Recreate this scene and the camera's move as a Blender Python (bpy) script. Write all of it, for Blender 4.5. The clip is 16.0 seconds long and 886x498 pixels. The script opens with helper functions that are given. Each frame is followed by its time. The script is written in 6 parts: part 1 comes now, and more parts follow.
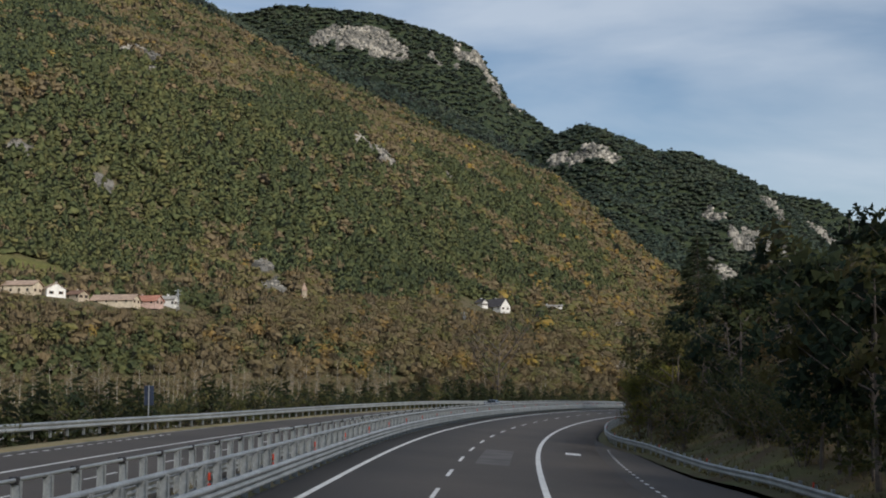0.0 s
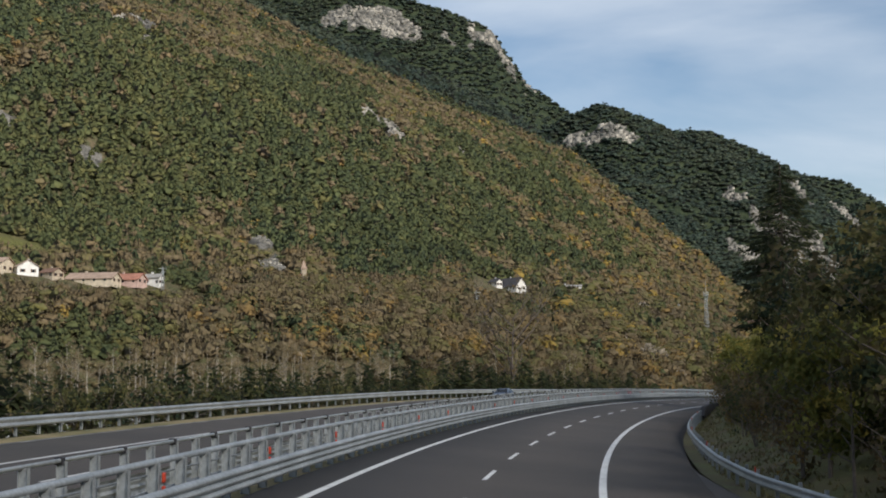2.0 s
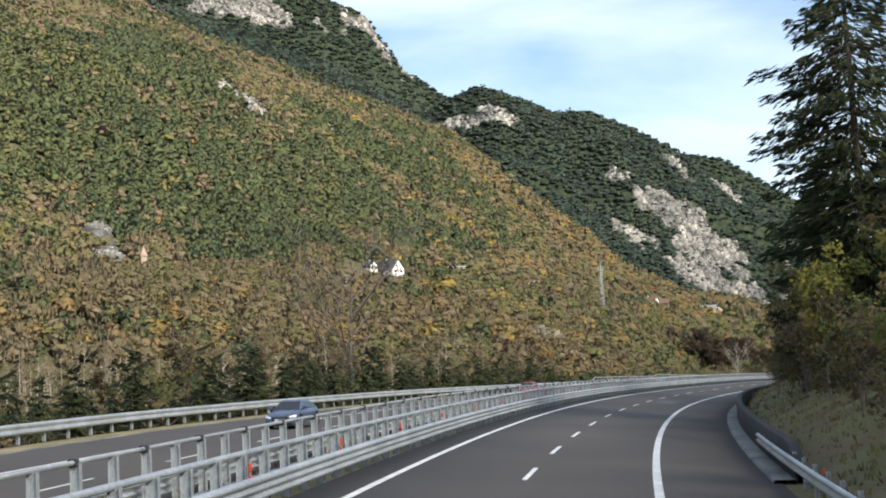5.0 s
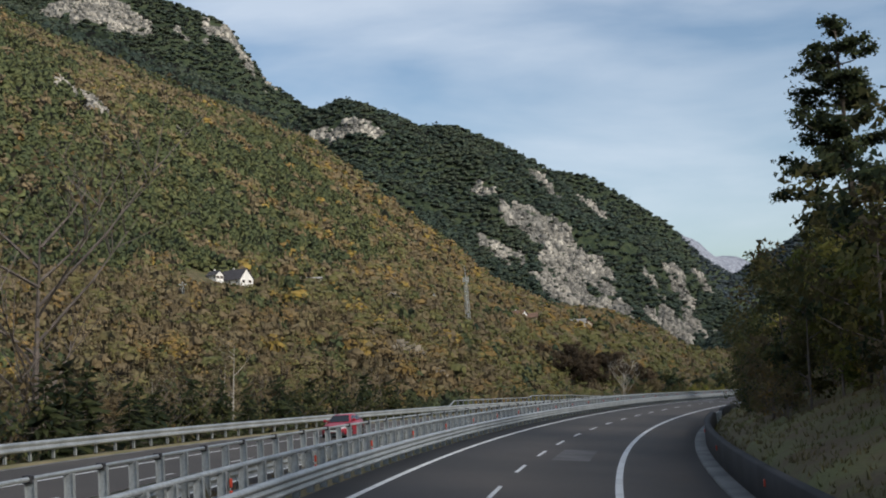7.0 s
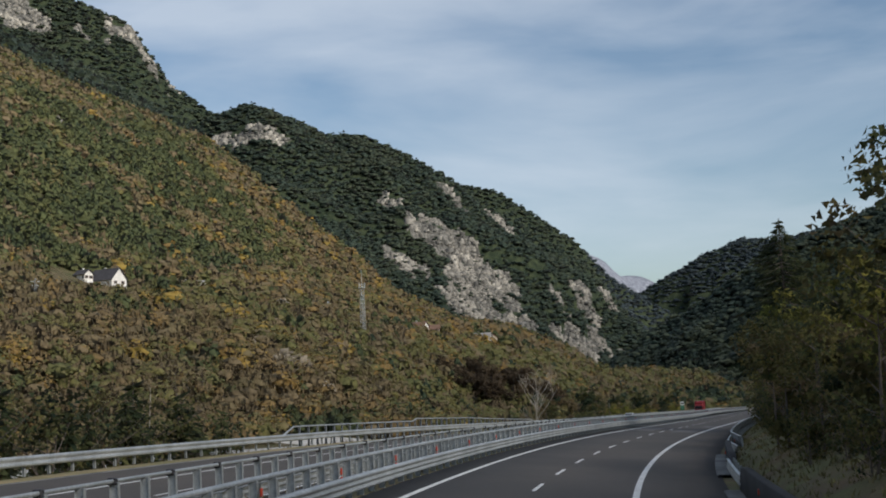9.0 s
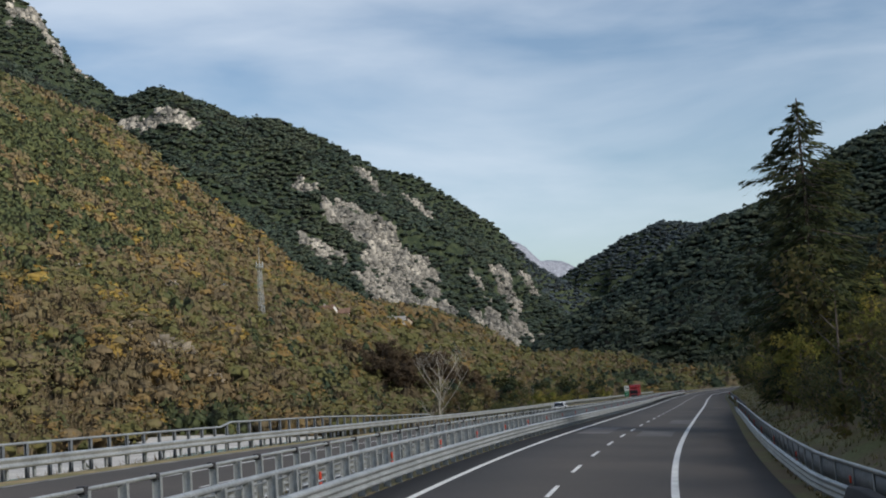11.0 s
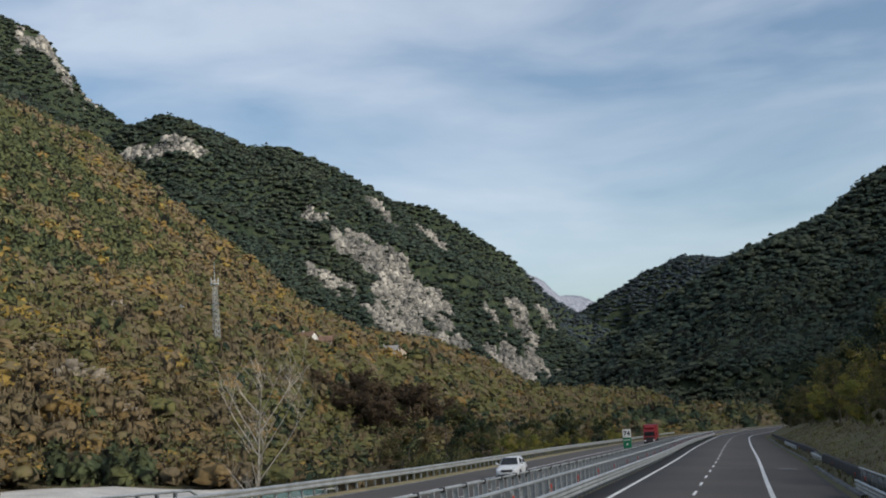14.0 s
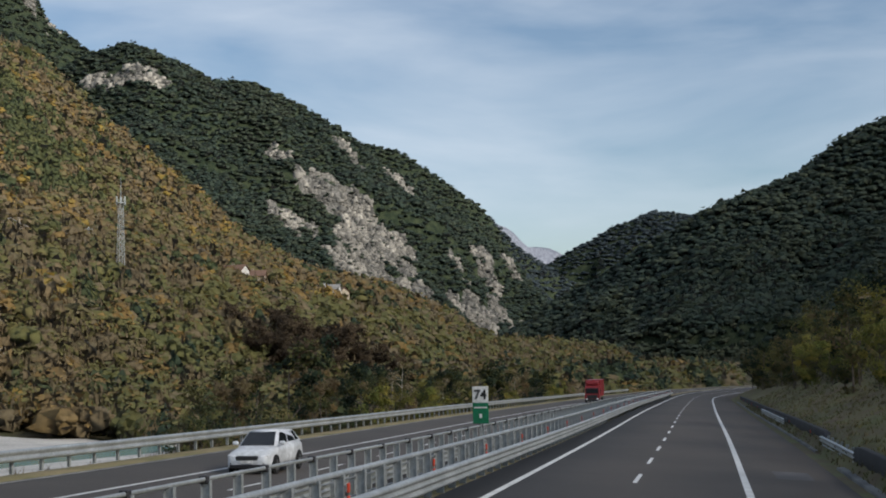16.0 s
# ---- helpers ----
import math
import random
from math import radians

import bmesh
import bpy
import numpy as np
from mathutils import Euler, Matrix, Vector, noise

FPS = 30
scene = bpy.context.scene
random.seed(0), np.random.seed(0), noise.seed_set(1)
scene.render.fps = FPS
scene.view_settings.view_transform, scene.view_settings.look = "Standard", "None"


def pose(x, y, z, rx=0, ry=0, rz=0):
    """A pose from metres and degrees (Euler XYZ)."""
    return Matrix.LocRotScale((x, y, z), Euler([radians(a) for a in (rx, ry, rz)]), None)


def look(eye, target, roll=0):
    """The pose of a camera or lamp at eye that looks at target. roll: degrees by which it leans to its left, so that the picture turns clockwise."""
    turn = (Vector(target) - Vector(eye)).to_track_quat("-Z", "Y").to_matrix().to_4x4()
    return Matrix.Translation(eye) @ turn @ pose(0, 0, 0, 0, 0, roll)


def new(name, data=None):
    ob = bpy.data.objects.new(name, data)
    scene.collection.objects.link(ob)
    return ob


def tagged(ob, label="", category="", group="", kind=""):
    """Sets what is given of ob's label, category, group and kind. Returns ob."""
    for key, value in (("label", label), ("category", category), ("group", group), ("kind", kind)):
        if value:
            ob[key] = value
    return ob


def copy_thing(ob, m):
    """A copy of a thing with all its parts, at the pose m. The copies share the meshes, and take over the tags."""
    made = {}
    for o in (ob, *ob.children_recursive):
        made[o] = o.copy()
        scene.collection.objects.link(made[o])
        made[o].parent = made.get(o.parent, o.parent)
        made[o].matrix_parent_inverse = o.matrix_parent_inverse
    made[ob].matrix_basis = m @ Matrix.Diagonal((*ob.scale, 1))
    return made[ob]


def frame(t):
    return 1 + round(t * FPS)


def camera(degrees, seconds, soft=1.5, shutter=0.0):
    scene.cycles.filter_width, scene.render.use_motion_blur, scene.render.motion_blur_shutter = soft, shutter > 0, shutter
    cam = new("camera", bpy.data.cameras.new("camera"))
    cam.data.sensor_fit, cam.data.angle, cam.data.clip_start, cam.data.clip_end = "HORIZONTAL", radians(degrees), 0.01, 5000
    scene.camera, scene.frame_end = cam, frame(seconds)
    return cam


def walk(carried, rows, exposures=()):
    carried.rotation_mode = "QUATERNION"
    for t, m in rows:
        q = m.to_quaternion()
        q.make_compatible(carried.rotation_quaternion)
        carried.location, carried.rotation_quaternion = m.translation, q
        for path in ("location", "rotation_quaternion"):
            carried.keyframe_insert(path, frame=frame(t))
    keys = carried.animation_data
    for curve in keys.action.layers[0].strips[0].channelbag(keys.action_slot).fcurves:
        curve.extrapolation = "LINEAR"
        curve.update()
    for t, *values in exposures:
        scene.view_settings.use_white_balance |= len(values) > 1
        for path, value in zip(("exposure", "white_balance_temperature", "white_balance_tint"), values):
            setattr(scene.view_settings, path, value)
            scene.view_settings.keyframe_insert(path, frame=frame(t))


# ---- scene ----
# camera: seconds, x, y, z, pitch, roll, yaw
PATH = """
0.0 -0.00 -0.00 3.53 6.70 0.23 -1.81
0.5 1.05 12.34 3.59 6.82 0.18 -1.28
1.0 2.08 24.68 3.65 7.20 0.64 -0.96
1.5 3.10 37.02 3.72 6.91 0.87 -1.05
2.0 4.14 49.36 3.78 6.05 0.47 -1.06
2.5 5.29 61.69 3.85 6.08 0.71 -1.14
3.0 6.61 74.00 3.91 5.62 1.21 -1.40
3.5 8.16 86.29 3.97 5.88 1.53 -1.85
4.0 9.97 98.54 4.02 6.43 2.00 -2.63
4.5 12.06 110.75 4.08 5.90 2.63 -4.30
5.0 14.42 122.90 4.13 5.57 3.13 -6.08
5.5 17.04 135.01 4.18 5.66 3.46 -7.72
6.0 19.92 147.05 4.22 5.93 3.62 -9.25
6.5 23.02 159.04 4.26 6.14 3.63 -10.71
7.0 26.35 170.97 4.27 6.02 3.53 -12.12
7.5 29.89 182.83 4.26 5.66 3.38 -13.34
8.0 33.65 194.63 4.22 5.89 3.36 -14.06
8.5 37.65 206.35 4.16 6.22 3.11 -15.20
9.0 41.90 217.98 4.08 6.50 2.59 -16.49
9.5 46.42 229.51 3.97 6.36 2.67 -17.88
10.0 51.21 240.93 3.85 6.23 3.41 -18.86
10.5 56.28 252.23 3.72 6.02 3.79 -19.56
11.0 61.61 263.41 3.58 5.76 3.69 -20.00
11.5 67.19 274.46 3.45 5.58 3.29 -20.08
12.0 73.01 285.39 3.31 5.57 2.78 -19.71
12.5 79.05 296.20 3.16 5.87 2.33 -18.82
13.0 85.28 306.91 3.00 6.25 2.16 -17.89
13.5 91.66 317.52 2.82 6.19 2.59 -18.54
14.0 98.15 328.06 2.62 7.48 3.41 -19.08
14.5 104.72 338.56 2.40 8.58 3.06 -19.37
15.0 111.31 349.05 2.16 8.07 1.70 -19.73
15.5 117.91 359.52 1.91 6.68 1.32 -20.10
16.0 124.51 370.00 1.65 5.09 1.21 -20.62
"""
cam = camera(38.8, 16.0, soft=1.9)
rows = []
for line in PATH.strip().splitlines():
    t, cx, cy, cz, pitch, roll, yaw = map(float, line.split())
    rows.append((t, pose(cx, cy, cz, 90 + pitch, roll, yaw)))
walk(cam, rows, exposures=[(0, -0.12), (1.5, -0.05), (3.5, 0.68), (4.7, 0.95), (7, 0.12), (7.5, 0.60), (8, 0.52), (9, -0.06), (10, -0.04), (12.5, 0.4), (13.4, 0.0), (14, 0.1), (15, -0.22), (16, 0.06)])

# ---------------------------------------------------------------- light
SUN_AZ, SUN_EL = radians(142), radians(28)
world = bpy.data.worlds.new("sky")
scene.world = world
world.use_nodes = True
wn, wl = world.node_tree.nodes, world.node_tree.links
wn.clear()
w_out = wn.new("ShaderNodeOutputWorld")
w_bg = wn.new("ShaderNodeBackground")
w_sky = wn.new("ShaderNodeTexSky")
w_sky.sky_type, w_sky.sun_disc = "NISHITA", False
w_sky.sun_elevation, w_sky.sun_rotation = SUN_EL, SUN_AZ
w_sky.dust_density, w_sky.ozone_density = 1.0, 1.5
w_tex, w_map = wn.new("ShaderNodeTexCoord"), wn.new("ShaderNodeMapping")
w_map.inputs["Scale"].default_value = (1.0, 1.4, 4.2)
w_map.inputs["Rotation"].default_value = (0, 0, radians(-30))
w_n1 = wn.new("ShaderNodeTexNoise")
w_n1.inputs["Scale"].default_value, w_n1.inputs["Detail"].default_value, w_n1.inputs["Distortion"].default_value = 2.6, 6.0, 0.4
w_n1.inputs["Roughness"].default_value = 0.5
w_ramp = wn.new("ShaderNodeValToRGB")
w_ramp.color_ramp.elements[0].position, w_ramp.color_ramp.elements[1].position = 0.36, 0.66
w_mix = wn.new("ShaderNodeMixRGB")
w_mix.inputs[2].default_value = (6.0, 6.6, 7.4, 1)
w_fac = wn.new("ShaderNodeMath")
w_fac.operation, w_fac.inputs[1].default_value = "MULTIPLY", 0.58
wl.new(w_tex.outputs["Generated"], w_map.inputs["Vector"])
wl.new(w_map.outputs[0], w_n1.inputs["Vector"])
wl.new(w_n1.outputs["Fac"], w_ramp.inputs[0])
wl.new(w_ramp.outputs["Color"], w_fac.inputs[0])
wl.new(w_fac.outputs[0], w_mix.inputs[0])
wl.new(w_sky.outputs[0], w_mix.inputs[1])
wl.new(w_mix.outputs[0], w_bg.inputs["Color"])
w_bg.inputs["Strength"].default_value = 0.118
wl.new(w_bg.outputs[0], w_out.inputs["Surface"])
sun = new("sun", bpy.data.lights.new("sun", "SUN"))
sun.data.energy, sun.data.angle, sun.data.color = 4.3, radians(28.0), (1.0, 0.955, 0.88)
sun.matrix_world = look((math.sin(SUN_AZ) * 100, math.cos(SUN_AZ) * 100, math.tan(SUN_EL) * 100), (0, 0, 0))

# ---------------------------------------------------------------- materials
def material(name, base, rough=0.8, metal=0.0, var=None, scale=1.0, fine=12.0, bump=0.0, island=0.0, obj=0.0, streak=None, spec=0.5):
    """A surface with colour varied at two scales; island / obj: spread of brightness from piece to piece."""
    m = bpy.data.materials.new(name)
    m.use_nodes = True
    n, l = m.node_tree.nodes, m.node_tree.links
    b = n["Principled BSDF"]
    b.inputs["Roughness"].default_value, b.inputs["Metallic"].default_value = rough, metal
    b.inputs["Specular IOR Level"].default_value = spec
    co = n.new("ShaderNodeTexCoord")
    vec = co.outputs["Object"]
    if streak:
        mp = n.new("ShaderNodeMapping")
        mp.inputs["Scale"].default_value = streak
        l.new(vec, mp.inputs["Vector"])
        vec = mp.outputs[0]
    big, small = n.new("ShaderNodeTexNoise"), n.new("ShaderNodeTexNoise")
    big.inputs["Scale"].default_value, small.inputs["Scale"].default_value = scale, fine
    big.inputs["Detail"].default_value = small.inputs["Detail"].default_value = 4.0
    l.new(vec, big.inputs["Vector"])
    l.new(vec, small.inputs["Vector"])
    mixed = n.new("ShaderNodeMixRGB")
    second = var or tuple(min(1, c * 0.7) for c in base)
    mixed.inputs[1].default_value, mixed.inputs[2].default_value = (*base, 1), (*second, 1)
    ramp = n.new("ShaderNodeMapRange")
    ramp.inputs["From Min"].default_value, ramp.inputs["From Max"].default_value = 0.35, 0.65
    l.new(big.outputs["Fac"], ramp.inputs["Value"])
    l.new(ramp.outputs[0], mixed.inputs[0])
    hsv = n.new("ShaderNodeHueSaturation")
    val = n.new("ShaderNodeMapRange")
    val.inputs["From Min"].default_value, val.inputs["From Max"].default_value = 0.3, 0.7
    val.inputs["To Min"].default_value, val.inputs["To Max"].default_value = 0.8, 1.2
    l.new(small.outputs["Fac"], val.inputs["Value"])
    value = val.outputs[0]
    for spread, kind in ((island, "geo"), (obj, "obj")):
        if spread:
            src = n.new("ShaderNodeNewGeometry") if kind == "geo" else n.new("ShaderNodeObjectInfo")
            rnd = src.outputs["Random Per Island" if kind == "geo" else "Random"]
            mr, mu = n.new("ShaderNodeMapRange"), n.new("ShaderNodeMath")
            mr.inputs["To Min"].default_value, mr.inputs["To Max"].default_value = 1 - spread, 1 + spread
            mu.operation = "MULTIPLY"
            l.new(rnd, mr.inputs["Value"])
            l.new(value, mu.inputs[0])
            l.new(mr.outputs[0], mu.inputs[1])
            value = mu.outputs[0]
    l.new(value, hsv.inputs["Value"])
    l.new(mixed.outputs[0], hsv.inputs["Color"])
    l.new(hsv.outputs[0], b.inputs["Base Color"])
    if bump:
        bp = n.new("ShaderNodeBump")
        bp.inputs["Strength"].default_value, bp.inputs["Distance"].default_value = bump, 0.02
        l.new(small.outputs["Fac"], bp.inputs["Height"])
        l.new(bp.outputs[0], b.inputs["Normal"])
    return m


def foliage(name, colours, thin=0.5):
    """Leaves: the colour goes from tree to tree by random and by patches of the wood."""
    m = bpy.data.materials.new(name)
    m.use_nodes = True
    n, l = m.node_tree.nodes, m.node_tree.links
    b = n["Principled BSDF"]
    b.inputs["Roughness"].default_value = 0.75
    b.inputs["Specular IOR Level"].default_value = 0.2
    at = n.new("ShaderNodeAttribute")
    at.attribute_name = "tint"
    ramp = n.new("ShaderNodeValToRGB")
    els = ramp.color_ramp.elements
    while len(els) < len(colours):
        els.new(0.5)
    for i, c in enumerate(colours):
        els[i].position, els[i].color = i / (len(colours) - 1), (*c, 1)
    l.new(at.outputs["Fac"], ramp.inputs[0])
    rnd, mr, hsv = n.new("ShaderNodeNewGeometry"), n.new("ShaderNodeMapRange"), n.new("ShaderNodeHueSaturation")
    mr.inputs["To Min"].default_value, mr.inputs["To Max"].default_value = 0.90, 1.10
    l.new(rnd.outputs["Random Per Island"], mr.inputs["Value"])
    co, grain, gr_, mul = n.new("ShaderNodeTexCoord"), n.new("ShaderNodeTexNoise"), n.new("ShaderNodeMapRange"), n.new("ShaderNodeMath")
    grain.inputs["Scale"].default_value, grain.inputs["Detail"].default_value, grain.inputs["Roughness"].default_value = 0.7, 8.0, 0.7
    gr_.inputs["From Min"].default_value, gr_.inputs["From Max"].default_value = 0.32, 0.68
    gr_.inputs["To Min"].default_value, gr_.inputs["To Max"].default_value = 0.84, 1.16
    mul.operation = "MULTIPLY"
    l.new(co.outputs["Object"], grain.inputs["Vector"])
    l.new(grain.outputs["Fac"], gr_.inputs["Value"])
    l.new(mr.outputs[0], mul.inputs[0])
    l.new(gr_.outputs[0], mul.inputs[1])
    l.new(mul.outputs[0], hsv.inputs["Value"])
    l.new(ramp.outputs[0], hsv.inputs["Color"])
    l.new(hsv.outputs[0], b.inputs["Base Color"])
    av, vt = n.new("ShaderNodeAttribute"), n.new("ShaderNodeVectorTransform")
    av.attribute_name = "outward"
    vt.vector_type, vt.convert_from, vt.convert_to = "NORMAL", "OBJECT", "WORLD"
    l.new(av.outputs["Vector"], vt.inputs[0])
    l.new(vt.outputs[0], b.inputs["Normal"])
    if thin:
        tr, mx = n.new("ShaderNodeBsdfTranslucent"), n.new("ShaderNodeMixShader")
        mx.inputs[0].default_value = thin
        l.new(hsv.outputs[0], tr.inputs["Color"])
        l.new(b.outputs[0], mx.inputs[1])
        l.new(tr.outputs[0], mx.inputs[2])
        l.new(mx.outputs[0], n["Material Output"].inputs["Surface"])
    return m


ASPHALT = material("asphalt", (0.078, 0.065, 0.056), 0.85, var=(0.057, 0.049, 0.043), scale=0.12, fine=30, bump=0.15)
PAINT = material("road_paint", (0.72, 0.72, 0.70), 0.6, var=(0.55, 0.54, 0.52), scale=1.5, fine=25)
STEEL = material("galvanised_steel", (0.43, 0.455, 0.465), 0.46, metal=0.35, var=(0.31, 0.33, 0.34), scale=0.7, fine=9)
STEEL_DARK = material("weathered_steel", (0.22, 0.24, 0.26), 0.6, metal=0.3, scale=0.9, fine=9)
DRY_GRASS = material("dry_grass", (0.30, 0.23, 0.12), 0.95, var=(0.17, 0.15, 0.06), scale=0.35, fine=6, bump=0.6)
GREEN_GRASS = material("green_grass", (0.115, 0.120, 0.042), 0.95, var=(0.110, 0.078, 0.042), scale=0.45, fine=7, bump=0.6)
CONCRETE = material("old_concrete", (0.20, 0.20, 0.19), 0.9, var=(0.10, 0.10, 0.10), scale=0.5, fine=10, bump=0.3)
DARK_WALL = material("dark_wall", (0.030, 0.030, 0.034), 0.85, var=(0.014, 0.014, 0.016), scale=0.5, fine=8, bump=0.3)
RED = material("red_reflector", (0.65, 0.07, 0.03), 0.4, scale=2, fine=10)
BARK = material("grey_bark", (0.16, 0.13, 0.11), 0.9, var=(0.09, 0.075, 0.065), scale=1.5, fine=8, bump=0.4)
PALE_BARK = material("pale_bark", (0.58, 0.53, 0.45), 0.85, var=(0.36, 0.32, 0.27), scale=0.8, fine=5)
GRAVEL = material("river_gravel", (0.55, 0.53, 0.49), 0.9, var=(0.40, 0.38, 0.35), scale=0.12, fine=2.5, bump=0.5)
WATER = material("river_water", (0.24, 0.42, 0.40), 0.15, var=(0.30, 0.46, 0.43), scale=0.1, fine=1.0, bump=0.1)

# ---------------------------------------------------------------- the road's line
SPEED = 24.767
KNOT = np.array([-4, -2, 0, 2, 4, 6, 8, 10, 12, 14, 16, 18, 20, 22, 24, 27, 30, 34, 40.0])
TURN = np.radians([3.9, 4.3, 4.93, 5.01, 9.06, 13.99, 18.24, 23.45, 28.64, 31.86, 32.19, 32.4, 32.07, 32.28, 32.4, 33.5, 40, 58, 85])
GRADE = np.array([0.0039, 0.0039, 0.0047, 0.0053, 0.0044, 0.0032, -0.0039, -0.0103, -0.0116, -0.0168, -0.0214, -0.0185, -0.0184, -0.020, -0.021, -0.02, -0.015, -0.01, -0.01])


def spline(kt, kv, x):
    """Natural cubic spline through the knots."""
    n, h = len(kt), np.diff(kt)
    a, b = np.zeros((n, n)), np.zeros(n)
    a[0, 0] = a[-1, -1] = 1
    for i in range(1, n - 1):
        a[i, i - 1], a[i, i], a[i, i + 1] = h[i - 1], 2 * (h[i - 1] + h[i]), h[i]
        b[i] = 6 * ((kv[i + 1] - kv[i]) / h[i] - (kv[i] - kv[i - 1]) / h[i - 1])
    m = np.linalg.solve(a, b)
    j = np.clip(np.searchsorted(kt, x) - 1, 0, n - 2)
    d, hh = x - kt[j], h[j]
    return kv[j] + d * ((kv[j + 1] - kv[j]) / hh - hh * (2 * m[j] + m[j + 1]) / 6) + d * d * m[j] / 2 + d ** 3 * (m[j + 1] - m[j]) / (6 * hh)


R_T = np.arange(-4, 40.001, 0.05)
R_H = spline(KNOT, TURN, R_T)
R_X = np.concatenate([[0], np.cumsum((np.sin(R_H[1:]) + np.sin(R_H[:-1])) / 2)]) * 0.05 * SPEED
R_Y = np.concatenate([[0], np.cumsum((np.cos(R_H[1:]) + np.cos(R_H[:-1])) / 2)]) * 0.05 * SPEED
R_G = spline(KNOT, GRADE, R_T)
R_Z = np.concatenate([[0], np.cumsum((R_G[1:] + R_G[:-1]) / 2)]) * 0.05 * SPEED
R_X, R_Y, R_Z = R_X - R_X[80], R_Y - R_Y[80], R_Z - R_Z[80]
R_B = 0.0636 + 0.6 * np.gradient(R_H, R_T)
MED_L, MED_R = -11.3, -8.2
FAR_T, FAR_UP = [0, 3, 5, 7.5, 10, 13, 15, 18], [0.10, 0.30, 0.48, 0.8, 0.75, 0.5, 0.28, 0.1]


def road_z(t, o):
    """Height of the carriageways: the near one leans, the far one lies lower and flatter."""
    z, b = np.interp(t, R_T, R_Z), np.interp(t, R_T, R_B)
    near = z - b * o
    far = z + np.interp(t, FAR_T, FAR_UP) - 0.5 * b * (o + 16)
    k = np.clip((MED_R - o) / (MED_R - MED_L), 0, 1)
    return near * (1 - k) + far * k


def road(t, o, dz=0.0):
    """World places at t (seconds of driving), o metres to the right of the driven line."""
    t, o = np.broadcast_arrays(np.asarray(t, float), np.asarray(o, float))
    h = np.interp(t, R_T, R_H)
    return np.stack([np.interp(t, R_T, R_X) + np.cos(h) * o, np.interp(t, R_T, R_Y) - np.sin(h) * o, road_z(t, o) + dz], -1)


def road_coords(x, y):
    """t and o of places near the road."""
    t, o = np.zeros(x.shape), np.zeros(x.shape)
    flat_x, flat_y, ft, fo = x.ravel(), y.ravel(), t.ravel(), o.ravel()
    step = slice(None, None, 4)
    for a in range(0, len(flat_x), 20000):
        px, py = flat_x[a:a + 20000, None], flat_y[a:a + 20000, None]
        j = ((px - R_X[step]) ** 2 + (py - R_Y[step]) ** 2).argmin(1) * 4
        dx, dy = flat_x[a:a + 20000] - R_X[j], flat_y[a:a + 20000] - R_Y[j]
        ft[a:a + 20000] = R_T[j] + (dx * np.sin(R_H[j]) + dy * np.cos(R_H[j])) / SPEED
        fo[a:a + 20000] = dx * np.cos(R_H[j]) - dy * np.sin(R_H[j])
    return ft.reshape(x.shape), fo.reshape(x.shape)


# ---------------------------------------------------------------- the land
def fbm(x, y, size, seed, octaves=4):
    """Smooth value noise, about -1 to 1."""
    out, amp = np.zeros(x.shape), 1.0
    rng = np.random.RandomState(seed)
    for k in range(octaves):
        g = rng.rand(64, 64) * 2 - 1
        u, v = x / size * 2 ** k + 100.3 + k, y / size * 2 ** k + 77.7 + k
        i, j = np.floor(u).astype(int), np.floor(v).astype(int)
        a, b = u - i, v - j
        a, b = a * a * (3 - 2 * a), b * b * (3 - 2 * b)
        i, j = i % 64, j % 64
        i1, j1 = (i + 1) % 64, (j + 1) % 64
        out += amp * ((g[i, j] * (1 - a) + g[i1, j] * a) * (1 - b) + (g[i, j1] * (1 - a) + g[i1, j1] * a) * b)
        amp *= 0.5
    return out / 1.5


FOOT = [(-700, 150), (-400, 280), (-100, 480), (127, 660), (300, 900), (600, 1330), (1000, 1800), (2000, 3000)]
SLOPE_Q = [-200, -60, -25, 0, 30, 75, 120, 190, 320, 410, 470, 600, 900]
SLOPE_Z = [-9, -8, -6, 12, 29, 47, 52, 86, 200, 257, 285, 355, 535]
CREST_X = [-700, -268, -145, -10, 71, 118, 163, 200, 274, 337, 380, 420, 600, 2000]
CREST_Y = [1520, 1520, 1490, 1650, 1750, 1720, 1500, 1275, 1285, 1250, 1150, 1080, 1330, 3000]


def to_line(x, y, pts):
    """Signed distance (positive to the left) from a polyline and the height along it, where it has one."""
    best = np.full(x.shape, 1e9)
    sign, zz = np.ones(x.shape), np.zeros(x.shape)
    for a, b in zip(pts, pts[1:]):
        dx, dy = b[0] - a[0], b[1] - a[1]
        n = math.hypot(dx, dy)
        dx, dy = dx / n, dy / n
        t = np.clip((x - a[0]) * dx + (y - a[1]) * dy, 0, n)
        cx, cy = x - a[0] - dx * t, y - a[1] - dy * t
        d = np.hypot(cx, cy)
        near = d < best
        best = np.where(near, d, best)
        sign = np.where(near, np.where(-dy * (x - a[0]) + dx * (y - a[1]) >= 0, 1, -1), sign)
        if len(a) > 2:
            zz = np.where(near, a[2] + (b[2] - a[2]) * t / n, zz)
    return best * sign, zz


